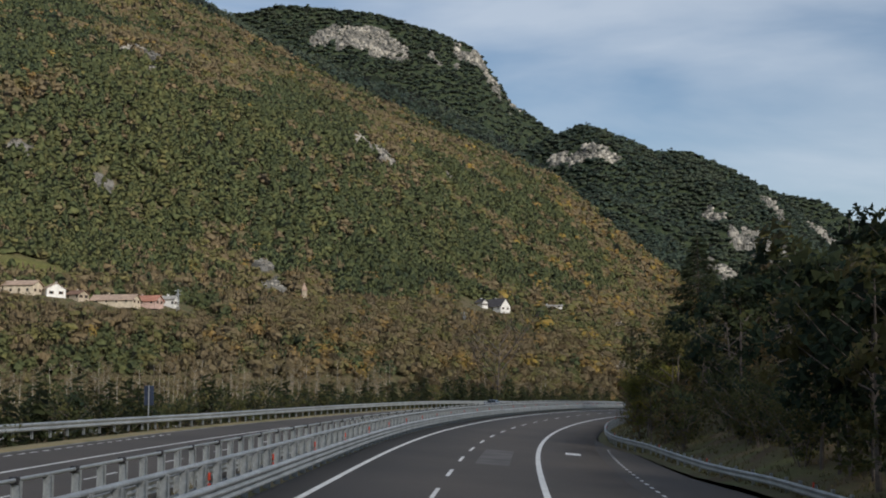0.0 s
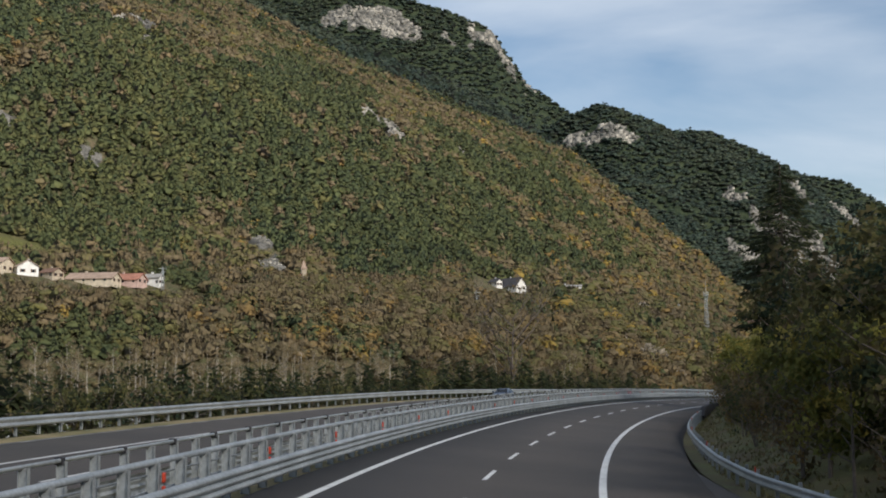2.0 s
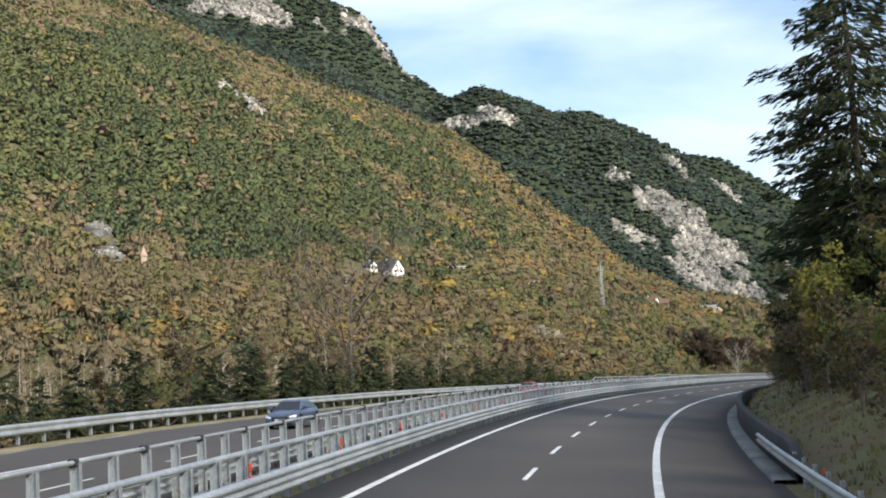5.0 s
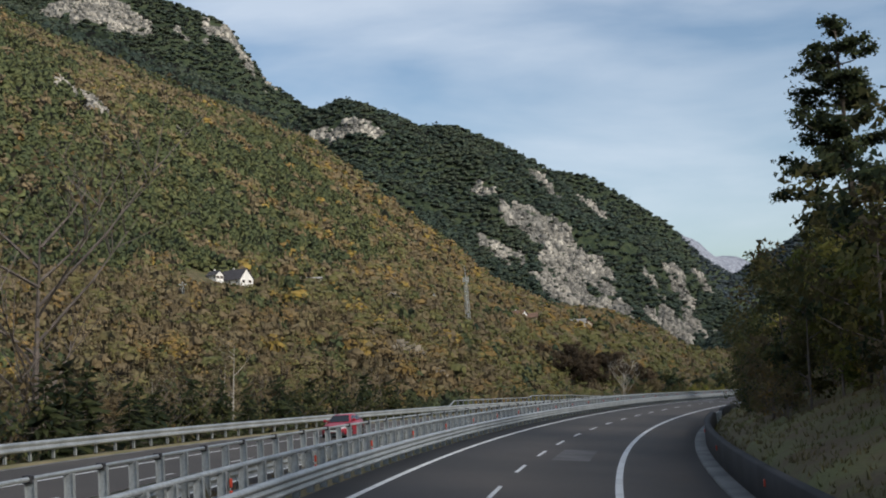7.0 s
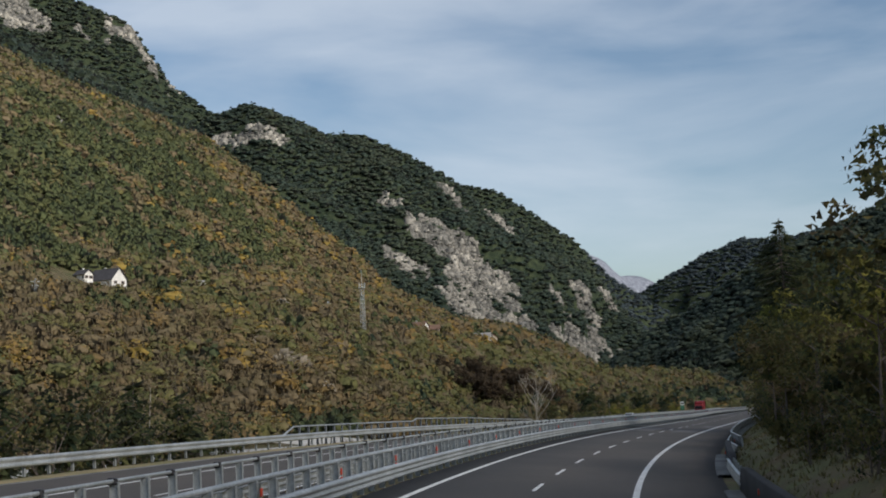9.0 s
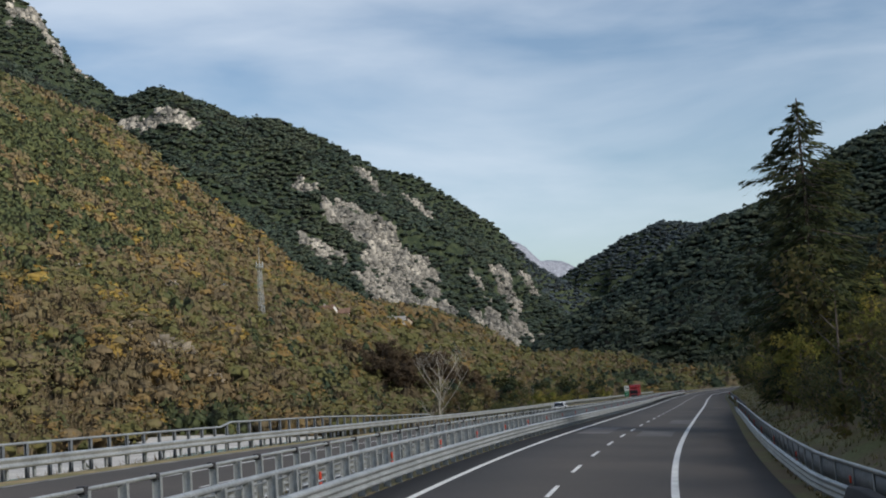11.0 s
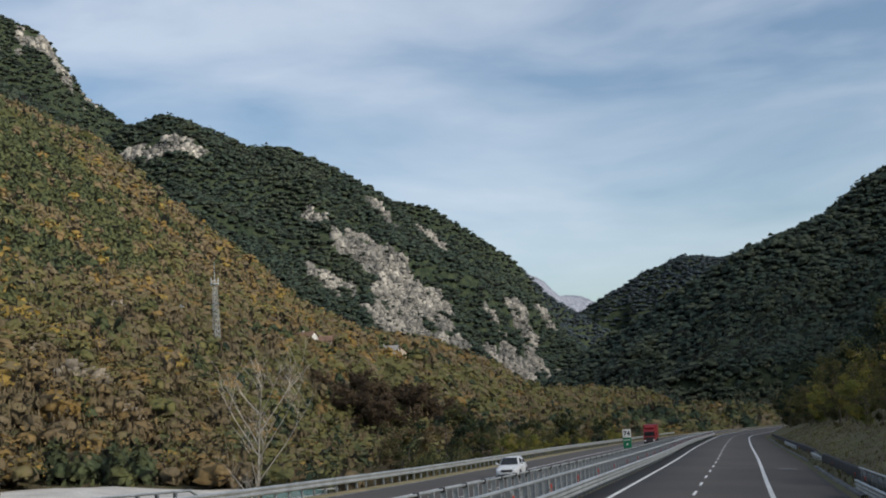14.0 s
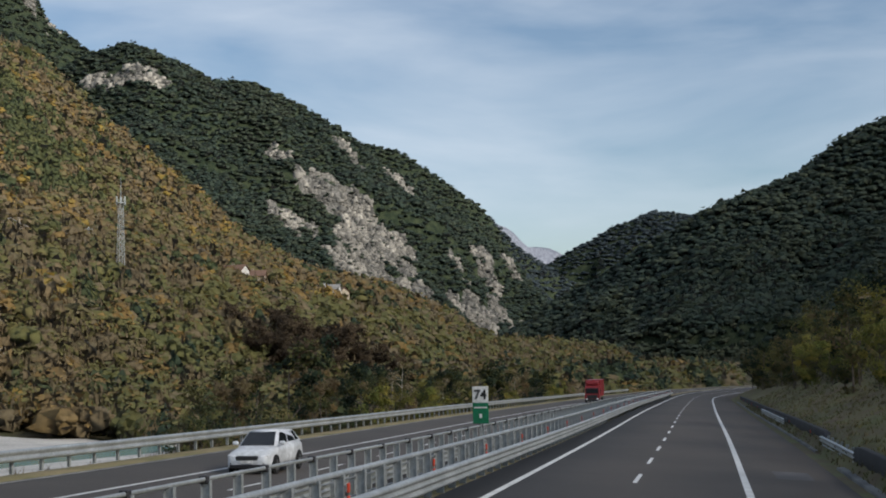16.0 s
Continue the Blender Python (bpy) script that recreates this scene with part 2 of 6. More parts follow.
RIDGES = [
    # cliff-topped massif behind
    ([(-1513, 3377, 949), (-888, 3315, 999), (-483, 3315, 1018), (-313, 3315, 1052), (-95, 3315, 1032), (87, 3315, 980), (200, 3302, 926), (285, 3302, 784), (408, 3315, 702), (587, 3377, 599)], 0.95),
    # wooded mountain with grey walls
    ([(55, 2644, 416), (244, 2644, 506), (308, 2644, 547), (386, 2644, 579), (455, 2644, 556), (536, 2644, 519), (607, 2657, 524), (702, 2657, 483), (788, 2671, 442), (831, 2685, 402), (858, 2726, 312), (935, 2781, 168)], 0.72),
    ([(762, 3065, 513), (1000, 3190, 513), (1082, 3190, 498), (1167, 3190, 447), (1296, 3190, 362), (1368, 3190, 288), (1457, 3190, 227), (1650, 3140, 126)], 0.8),
    # pale far peak
    ([(1350, 4200, 430), (1480, 4200, 520), (1600, 4200, 512), (1725, 4200, 483), (1760, 4200, 452), (1809, 4200, 438), (1850, 4200, 404), (1900, 4200, 396), (1964, 4200, 372), (2016, 4200, 345), (2141, 4200, 262), (2300, 4200, 200)], 0.8),
    # hill that closes the valley, its blue haze painted into the spruce colour
    ([(1560, 3500, 190), (1656, 3600, 262), (1737, 3600, 306), (1867, 3600, 372), (2000, 3600, 430), (2125, 3600, 420), (2500, 3500, 500)], 0.55),
    # wooded mountain across the valley, in shade
    ([(880, 1830, 92), (930, 1770, 134), (1000, 1705, 184), (1122, 1690, 229), (1196, 1690, 280), (1259, 1680, 306), (1420, 1600, 360), (1700, 1300, 420)], 0.58),
    # added ridge, out of view to the south-east: keeps the valley floor in shade
    ([(2200, 1450, 700), (1780, 1080, 740), (1500, 750, 670), (1150, 350, 630), (850, -50, 520), (600, -400, 425), (280, -720, 350), (-150, -1000, 320)], 1.0),
]


def land(x, y):
    """Height of the open land, woods left out."""
    q, _ = to_line(x, y, FOOT)
    wob = fbm(x, y, 220, 3)
    z = np.interp(q + 14 * wob * np.clip((q - 60) / 150, 0, 1), SLOPE_Q, SLOPE_Z)
    behind = y - (np.interp(x, CREST_X, CREST_Y) + 12 * fbm(x, y, 90, 4))
    z = np.where(behind > 0, np.maximum(z - 1.15 * behind, -8), z)
    for k, (pts, slope) in enumerate(RIDGES):
        d, top = to_line(x, y, pts)
        d = np.maximum(np.abs(d) - 14, 0)
        gully = fbm(x, y, 260, 11 + k) * np.clip(d / 200, 0, 1) * 38 + fbm(x, y, 70, 31 + k) * np.clip(d / 60, 0, 1) * 9
        z = np.maximum(z, top - slope * d * (1 + 0.1 * (d > 300)) + gully)
    return z + 9 * np.exp(-((x - 224) ** 2 + (y - 738) ** 2) / 24 ** 2)


# woods and roadside near the motorway
RIGHT_O = [0, 5.5, 12, 16, 20, 30, 60, 120, 400]
RIGHT_UP = [-0.6, -1.2, -0.7, 1.4, 4.6, 8.5, 20, 42, 120]
LEFT_O = [-400, -124, -116, -68, -60, -48, -34, -24, -20, 0]
LEFT_UP = [0, -5.2, -7.2, -7.2, -5.2, -4.8, -3.2, -1.2, -0.7, -0.6]


def ground_z(x, y):
    z = land(x, y)
    t, o = road_coords(x, y)
    zr = np.interp(t, R_T, R_Z)
    side = np.where(o > 0, zr + np.interp(o, RIGHT_O, RIGHT_UP) + np.minimum(0, -0.09 * np.minimum(o, 8)), road_z(t, np.clip(o, -24, 0)) + np.interp(o, LEFT_O, LEFT_UP))
    w = np.where(o > 0, np.clip((420 - o) / 250, 0, 1), np.clip((o + 130) / 60, 0, 1))
    w = w * np.clip((38.5 - t) / 4, 0, 1) * np.clip((t + 4) / 0.5, 0, 1)
    hill = np.where(o > 0, np.maximum(side, z * np.clip((o - 60) / 200, 0, 1) + side * (1 - np.clip((o - 60) / 200, 0, 1))), side)
    return z * (1 - w) + hill * w


# ---------------------------------------------------------------- mesh helpers
def mesh_from(name, verts, faces, mats, smooth=False, sides=3, mat_index=None):
    """A mesh from arrays; faces all have the same number of sides."""
    verts, faces = np.asarray(verts, np.float32), np.asarray(faces, np.int32)
    me = bpy.data.meshes.new(name)
    me.vertices.add(len(verts))
    me.vertices.foreach_set("co", verts.ravel())
    sides = faces.shape[1]
    me.loops.add(faces.size)
    me.loops.foreach_set("vertex_index", faces.ravel())
    me.polygons.add(len(faces))
    me.polygons.foreach_set("loop_start", np.arange(0, faces.size, sides, dtype=np.int32))
    if mat_index is not None:
        me.polygons.foreach_set("material_index", np.asarray(mat_index, np.int32))
    for m in mats if isinstance(mats, (list, tuple)) else [mats]:
        me.materials.append(m)
    me.update(calc_edges=True)
    if smooth:
        me.polygons.foreach_set("use_smooth", np.ones(len(faces), bool))
    return me


def part(name, bm, mat, parent=None, label="", smooth=False):
    """Links a bmesh as one mesh object, under its thing where one is given."""
    me = bpy.data.meshes.new(name)
    bm.to_mesh(me)
    bm.free()
    me.materials.append(mat)
    if smooth:
        me.polygons.foreach_set("use_smooth", np.ones(len(me.polygons), bool))
    ob = new(name, me)
    ob.parent = parent
    return tagged(ob, label) if label else ob


def child(name, me, parent, m=None, label=""):
    ob = new(name, me)
    ob.parent = parent
    if m is not None:
        ob.matrix_basis = m
    return tagged(ob, label) if label else ob


def box(bm, size, at=(0, 0, 0), bevel=0.0, turn=None):
    """A bevelled block; size and centre."""
    m = Matrix.Translation(at)
    if turn is not None:
        m = m @ turn
    out = bmesh.ops.create_cube(bm, size=1.0, matrix=m @ Matrix.Diagonal((*size, 1)))
    if bevel:
        edges = list({e for v in out["verts"] for e in v.link_edges})
        bmesh.ops.bevel(bm, geom=edges, offset=bevel, segments=1, affect="EDGES")
    return bm


def rod(bm, a, b, r1, r2=None, seg=8):
    """A tapered rod from a to b."""
    a, b = Vector(a), Vector(b)
    d = b - a
    m = Matrix.Translation((a + b) / 2) @ d.to_track_quat("Z", "Y").to_matrix().to_4x4()
    bmesh.ops.create_cone(bm, cap_ends=seg > 5, segments=seg, radius1=r1, radius2=r1 if r2 is None else r2, depth=d.length, matrix=m)
    return bm


def ribbon(name, ts, section, mat, closed=False, smooth=False):
    """A section, points (o, dz), drawn along the road at the times ts."""
    ts = np.asarray(ts, float)
    n = len(section)
    v = np.stack([road(ts, o, dz) for o, dz in section], 1)
    k = n if closed else n - 1
    i, j = np.meshgrid(np.arange(len(ts) - 1), np.arange(k), indexing="ij")
    i, j = i.ravel(), j.ravel()
    j1 = (j + 1) % n
    f = np.stack([i * n + j, i * n + j1, (i + 1) * n + j1, (i + 1) * n + j], 1)
    return mesh_from(name, v.reshape(-1, 3), f, mat, smooth)


def metres(a, b, step):
    """Times from a to b at even steps of metres."""
    return np.linspace(a, b, max(2, int(round((b - a) * SPEED / step)) + 1))


# ---------------------------------------------------------------- ground
FAN = (0.0, -60.0)
az = np.radians(np.concatenate([np.arange(-180, -42, 6.0), np.arange(-40, -26, 0.8), np.arange(-26, 52, 0.3), np.arange(52, 90, 0.8), np.arange(90, 180, 6.0)]))
rr = np.unique(np.concatenate([[2.0], 18 * (4780 / 18) ** (np.linspace(0, 1, 300)), np.arange(1250, 2000, 14), np.arange(2000, 3500, 20)]))
AZ, RR = np.meshgrid(az, rr, indexing="ij")
GX, GY = FAN[0] + np.sin(AZ) * RR, FAN[1] + np.cos(AZ) * RR
GZ = ground_z(GX, GY)

# bare rock: x, y, half width, half depth
ROCKS_NEAR = [(-221, 946, 20, 17), (-200, 918, 20, 15), (-182, 892, 13, 12), (-145, 1055, 18, 9), (-24, 984, 22, 14), (39, 1052, 11, 8), (-79, 720, 10, 13), (-70, 692, 8, 11), (-66, 664, 6, 8), (-220, 726, 10, 8), (-177, 731, 9, 7),
              (121, 1530, 16, 26), (141, 1336, 17, 22), (159, 1312, 8, 16), (150, 1420, 12, 40)]
ROCKS_WALL = [(664, 2358, 34, 41), (688, 2343, 43, 47), (716, 2314, 34, 37), (583, 2263, 33, 40), (609, 2410, 22, 17), (752, 2564, 19, 30), (772, 2546, 11, 40), (615, 2213, 13, 55), (673, 2235, 44, 55), (739, 2288, 24, 47), (793, 2300, 29, 52), (677, 2190, 52, 45), (756, 2228, 27, 25),
              (640, 2130, 20, 40), (755, 2151, 30, 55), (863, 2234, 54, 38), (934, 2257, 19, 45), (971, 2409, 21, 49), (1049, 2459, 19, 12), (877, 2605, 20, 40), (388, 2527, 43, 23), (321, 2550, 16, 14), (892, 2322, 10, 47), (1010, 2290, 22, 30)]
ROCKS_TOP = [(-180, 3181, 62, 42), (-92, 3194, 62, 45), (-3, 3186, 50, 42), (102, 3192, 50, 32), (181, 3255, 42, 38), (241, 3250, 35, 42), (287, 3267, 22, 25)]
# open meadows: x, y, half width, half depth
MEADOWS = [(-177, 606, 22, 16), (-76, 600, 9, 20), (-75, 650, 8, 12), (95, 845, 26, 14), (66, 800, 26, 9), (-130, 600, 24, 14), (135, 890, 22, 14), (-135, 560, 30, 10)]
# houses: x, y, length, width, eaves, ridge, turn, wall, roof, label
HOUSES = [(59, 786, 14, 9, 3.0, 7.8, 44, "white", "dark", "white house with a dark pitched roof on the hillside"),
          (49, 782, 6, 5, 2.8, 4.6, 44, "white", "dark", "small white annex beside the white house"),
          (138, 800, 9, 6, 2.8, 4.4, -15, "tan", "stone", "low stone hut with a pale roof"),
          (-162, 536, 16, 9, 3.6, 5.6, 80, "cream", "tan", "cream farmhouse with a pale tiled roof"),
          (-149, 540, 9, 8, 3.2, 5.6, 30, "white", "tan", "white gabled house in the hamlet"),
          (-139, 541, 7, 6, 2.4, 4.0, 60, "tan", "brown", "small tan house in the hamlet"),
          (-124, 546, 19, 9, 2.0, 4.4, 80, "cream", "tan", "long low farm building with a tan roof"),
          (-113, 556, 13, 8, 2.0, 4.4, 75, "pink", "red", "pink farm building with a reddish roof"),
          (-104, 564, 6, 5, 3.2, 4.6, 80, "white", "stone", "small white building beside the pylon"),
          (229, 892, 9, 7, 3.4, 5.6, 50, "white", "brown", "small white house among yellow trees"),
          (240, 903, 8, 6, 3.0, 5.2, 70, "tan", "brown", "brown-roofed cottage among trees"),
          (285, 950, 11, 7, 3.6, 6.0, 60, "white", "stone", "white cottage with a grey roof above the valley"),
          (294, 962, 8, 6, 3.4, 5.4, 20, "cream", "brown", "cream cottage above the valley"),
          (103, 870, 15, 4, 1.8, 2.6, 85, "white", "stone", "long low white shed on the meadow"),
          (640, 1420, 12, 9, 6, 9, 40, "cream", "tan", "cream house at the foot of the dark mountain")]
CHAPEL = (-52, 655)
# gravel bar of the river: x, y, half width, half depth
BAR = (124, 574, 30, 17)
MAST = (168, 764)


def rock_mask(x, y, z):
    m = np.zeros(x.shape)
    n = np.where(y > 1900, 1.6 * fbm(x, 0.4 * y, 30, 61) + 0.12, fbm(x, y, 24, 61))
    for a, b, w, d in ROCKS_NEAR + ROCKS_WALL + ROCKS_TOP:
        m = np.maximum(m, 1.22 - ((x - a) / w) ** 2 - ((y - b) / d) ** 2 + 1.2 * n)
    n3 = fbm(x, y, 30, 63)
    faces = (y > 1900) & (y < 3500) & (x > -500) & (x < 1250)
    m = np.where(faces, np.maximum(m, 1.6 * n3 - 1.05), m)
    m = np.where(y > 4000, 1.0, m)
    m = np.clip((m - 0.15) / 0.45, 0, 1)
    return m * m * (3 - 2 * m)


GR = rock_mask(GX, GY, GZ)
GM = np.zeros(GX.shape)
for a, b, w, d in MEADOWS:
    GM = np.maximum(GM, np.clip(1.3 - ((GX - a) / w) ** 2 - ((GY - b) / d) ** 2 + 0.5 * fbm(GX, GY, 20, 66), 0, 1))
GZ = GZ + GR * (fbm(GX, GY, 22, 64) * 6 + fbm(GX, GY, 60, 65) * 5)
na, nr = GX.shape
i, j = np.meshgrid(np.arange(na), np.arange(nr - 1), indexing="ij")
i, j = i.ravel(), j.ravel()
i1 = (i + 1) % na
quads = np.stack([i * nr + j, i1 * nr + j, i1 * nr + j + 1, i * nr + j + 1], 1)


def land_material():
    m = bpy.data.materials.new("hillside")
    m.use_nodes = True
    n, l = m.node_tree.nodes, m.node_tree.links
    b = n["Principled BSDF"]
    b.inputs["Roughness"].default_value, b.inputs["Specular IOR Level"].default_value = 0.95, 0.2
    co, at = n.new("ShaderNodeTexCoord"), n.new("ShaderNodeAttribute")
    at.attribute_name = "rock"
    big, small, crack = n.new("ShaderNodeTexNoise"), n.new("ShaderNodeTexNoise"), n.new("ShaderNodeTexNoise")
    mp = n.new("ShaderNodeMapping")
    mp.inputs["Scale"].default_value = (1, 1, 0.6)
    big.inputs["Scale"].default_value, small.inputs["Scale"].default_value, crack.inputs["Scale"].default_value = 0.02, 0.4, 0.11
    for t in (big, small, crack):
        t.inputs["Detail"].default_value = 6.0
    crack.inputs["Detail"].default_value, crack.inputs["Roughness"].default_value, crack.inputs["Distortion"].default_value = 10.0, 0.72, 0.5
    l.new(co.outputs["Object"], big.inputs["Vector"])
    l.new(co.outputs["Object"], small.inputs["Vector"])
    l.new(co.outputs["Object"], mp.inputs["Vector"])
    l.new(mp.outputs[0], crack.inputs["Vector"])
    soil, stone, mix, dark = (n.new("ShaderNodeMixRGB") for _ in range(4))
    soil.inputs[1].default_value, soil.inputs[2].default_value = (0.190, 0.150, 0.090, 1), (0.120, 0.120, 0.058, 1)
    stone.inputs[1].default_value, stone.inputs[2].default_value = (0.08, 0.078, 0.070, 1), (0.30, 0.285, 0.255, 1)
    r1 = n.new("ShaderNodeMapRange")
    r1.inputs["From Min"].default_value, r1.inputs["From Max"].default_value = 0.44, 0.62
    l.new(crack.outputs["Fac"], r1.inputs["Value"])
    l.new(r1.outputs[0], stone.inputs[0])
    mr3 = n.new("ShaderNodeMapRange")
    mid = n.new("ShaderNodeTexNoise")
    mid.inputs["Scale"].default_value, mid.inputs["Detail"].default_value = 0.25, 6.0
    mr3.inputs["From Min"].default_value, mr3.inputs["From Max"].default_value = 0.38, 0.6
    l.new(co.outputs["Object"], mid.inputs["Vector"])
    l.new(mid.outputs["Fac"], mr3.inputs["Value"])
    l.new(mr3.outputs[0], soil.inputs[0])
    rag, edge = n.new("ShaderNodeMath"), n.new("ShaderNodeMapRange")
    rag.operation = "ADD"
    l.new(at.outputs["Fac"], rag.inputs[0])
    l.new(crack.outputs["Fac"], rag.inputs[1])
    edge.inputs["From Min"].default_value, edge.inputs["From Max"].default_value = 0.88, 1.02
    l.new(rag.outputs[0], edge.inputs["Value"])
    l.new(edge.outputs[0], mix.inputs[0])
    l.new(stone.outputs[0], mix.inputs[2])
    under, au = n.new("ShaderNodeMixRGB"), n.new("ShaderNodeAttribute")
    au.attribute_name = "understorey"
    under.inputs[2].default_value = (0.05, 0.07, 0.035, 1)
    mott, tone = n.new("ShaderNodeTexNoise"), n.new("ShaderNodeMixRGB")
    mott.inputs["Scale"].default_value, mott.inputs["Detail"].default_value, mott.inputs["Roughness"].default_value = 0.075, 5.0, 0.6
    tone.inputs[1].default_value, tone.inputs[2].default_value = (0.022, 0.036, 0.020, 1), (0.060, 0.076, 0.038, 1)
    mr2 = n.new("ShaderNodeMapRange")
    mr2.inputs["From Min"].default_value, mr2.inputs["From Max"].default_value = 0.38, 0.62
    l.new(co.outputs["Object"], mott.inputs["Vector"])
    l.new(mott.outputs["Fac"], mr2.inputs["Value"])
    l.new(mr2.outputs[0], tone.inputs[0])
    l.new(tone.outputs[0], under.inputs[2])
    l.new(au.outputs["Fac"], under.inputs[0])
    l.new(soil.outputs[0], under.inputs[1])
    l.new(under.outputs[0], mix.inputs[1])
    dark.blend_type, dark.inputs[0].default_value = "MULTIPLY", 0.6
    grass, am = n.new("ShaderNodeMixRGB"), n.new("ShaderNodeAttribute")
    am.attribute_name = "meadow"
    grass.inputs[2].default_value = (0.17, 0.17, 0.055, 1)
    l.new(am.outputs["Fac"], grass.inputs[0])
    l.new(mix.outputs[0], grass.inputs[1])
    # distance haze painted into the farthest summit's rock colour: paler and bluish
    peak_haze, ap, streak = n.new("ShaderNodeMixRGB"), n.new("ShaderNodeAttribute"), n.new("ShaderNodeMixRGB")
    ap.attribute_name = "peak_haze"
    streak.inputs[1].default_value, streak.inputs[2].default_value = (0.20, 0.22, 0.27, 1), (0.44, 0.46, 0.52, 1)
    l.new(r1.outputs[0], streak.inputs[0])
    l.new(ap.outputs["Fac"], peak_haze.inputs[0])
    l.new(grass.outputs[0], peak_haze.inputs[1])
    l.new(streak.outputs[0], peak_haze.inputs[2])
    l.new(peak_haze.outputs[0], dark.inputs[1])
    l.new(small.outputs["Fac"], dark.inputs[2])
    l.new(dark.outputs[0], b.inputs["Base Color"])
    bp = n.new("ShaderNodeBump")
    bp.inputs["Strength"].default_value, bp.inputs["Distance"].default_value = 0.8, 2.0
    l.new(crack.outputs["Fac"], bp.inputs["Height"])
    l.new(bp.outputs[0], b.inputs["Normal"])
    return m


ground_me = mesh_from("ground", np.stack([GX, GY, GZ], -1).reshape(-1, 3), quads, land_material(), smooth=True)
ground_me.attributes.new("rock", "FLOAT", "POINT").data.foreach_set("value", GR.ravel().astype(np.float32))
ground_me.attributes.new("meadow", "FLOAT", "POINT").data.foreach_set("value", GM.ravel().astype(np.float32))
ground_me.attributes.new("peak_haze", "FLOAT", "POINT").data.foreach_set("value", (GY > 3950).astype(np.float32).ravel())
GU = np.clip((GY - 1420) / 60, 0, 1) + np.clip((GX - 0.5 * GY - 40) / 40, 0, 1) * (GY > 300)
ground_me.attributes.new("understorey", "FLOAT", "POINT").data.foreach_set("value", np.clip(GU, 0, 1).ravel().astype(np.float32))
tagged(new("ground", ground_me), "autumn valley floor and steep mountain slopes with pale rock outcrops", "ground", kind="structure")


def fan_lookup(x, y, field):
    """A field of the ground's sheet at other places."""
    a, r = np.arctan2(x - FAN[0], y - FAN[1]), np.hypot(x - FAN[0], y - FAN[1])
    u = np.interp(a, az, np.arange(na))
    v = np.interp(r, rr, np.arange(nr))
    i, j = np.clip(u.astype(int), 0, na - 2), np.clip(v.astype(int), 0, nr - 2)
    a, b = u - i, v - j
    return (field[i, j] * (1 - a) + field[i + 1, j] * a) * (1 - b) + (field[i, j + 1] * (1 - a) + field[i + 1, j + 1] * a) * b


CRAG = material("limestone_crag", (0.29, 0.268, 0.228), 0.95, var=(0.085, 0.082, 0.074), scale=0.035, fine=0.35, island=0.4, streak=(1, 1, 0.45))


def crags(lo, hi, share, label):
    """Broken limestone blocks that stand out of the bare rock between two distances."""
    rng = np.random.RandomState(int(lo))
    n = 220000
    a, r = np.radians(-22 + 62 * rng.rand(n)), lo + (hi - lo) * rng.rand(n)
    s = np.maximum(1.3, np.minimum(0.0036 * r, 0.006 * r - 3.2)) * (0.5 + 0.8 * rng.rand(n))
    want = r * np.radians(62) * (hi - lo) / n / s ** 2 * share
    x, y = FAN[0] + np.sin(a) * r, FAN[1] + np.cos(a) * r
    k = (rng.rand(n) < want) & (fan_lookup(x, y, GR) > 0.5 + 0.3 * rng.rand(n))
    x, y, s = x[k], y[k], s[k]
    z = fan_lookup(x, y, GZ)
    n = len(x)
    cube = np.array([(p, q, w) for w in (-0.5, 0.5) for q in (-1, 1) for p in (-1, 1)]) * 0.5
    v = cube[None] + rng.normal(size=(n, 8, 3)) * 0.08
    v[:, 4:, :2] *= 0.92
    v *= (s[:, None] * np.stack([0.45 + 0.9 * rng.rand(n) ** 1.6, 0.5 + 0.5 * rng.rand(n), 0.6 + 1.3 * rng.rand(n) ** 1.5], 1))[:, None, :]
    t = rng.normal(size=n) * 0.45
    c, d = np.cos(t)[:, None], np.sin(t)[:, None]
    v = np.stack([v[..., 0] * c - v[..., 1] * d + x[:, None], v[..., 0] * d + v[..., 1] * c + y[:, None], v[..., 2] + z[:, None] - 0.02 * s[:, None]], -1)
    f = np.array([(0, 1, 5, 4), (1, 3, 7, 5), (3, 2, 6, 7), (2, 0, 4, 6), (4, 5, 7, 6)])
    faces = (np.arange(n) * 8)[:, None, None] + f[None]
    tagged(new("rock_outcrop", mesh_from("rock_outcrop", v.reshape(-1, 3), faces.reshape(-1, 4), CRAG)), label, "rock", kind="stuff")


crags(640, 1600, 2.6, "pale limestone outcrops breaking through the wooded slope")
crags(1600, 2950, 3.4, "grey limestone walls split by dark crevices")
crags(2950, 3700, 1.5, "pale cliff band under the mountain's top")

# ---------------------------------------------------------------- woods
def facing(out, rng, loose):
    """Triangles of size one that look along the directions out, more or less."""
    n = out / np.linalg.norm(out, axis=1, keepdims=True) + loose * rng.normal(size=out.shape)
    n /= np.linalg.norm(n, axis=1, keepdims=True)
    u = np.cross(n, rng.normal(size=n.shape))
    u /= np.linalg.norm(u, axis=1, keepdims=True)
    v = np.cross(n, u)
    turn = np.radians([0, 120, 240])
    return u[:, None, :] * np.cos(turn)[None, :, None] + v[:, None, :] * np.sin(turn)[None, :, None]


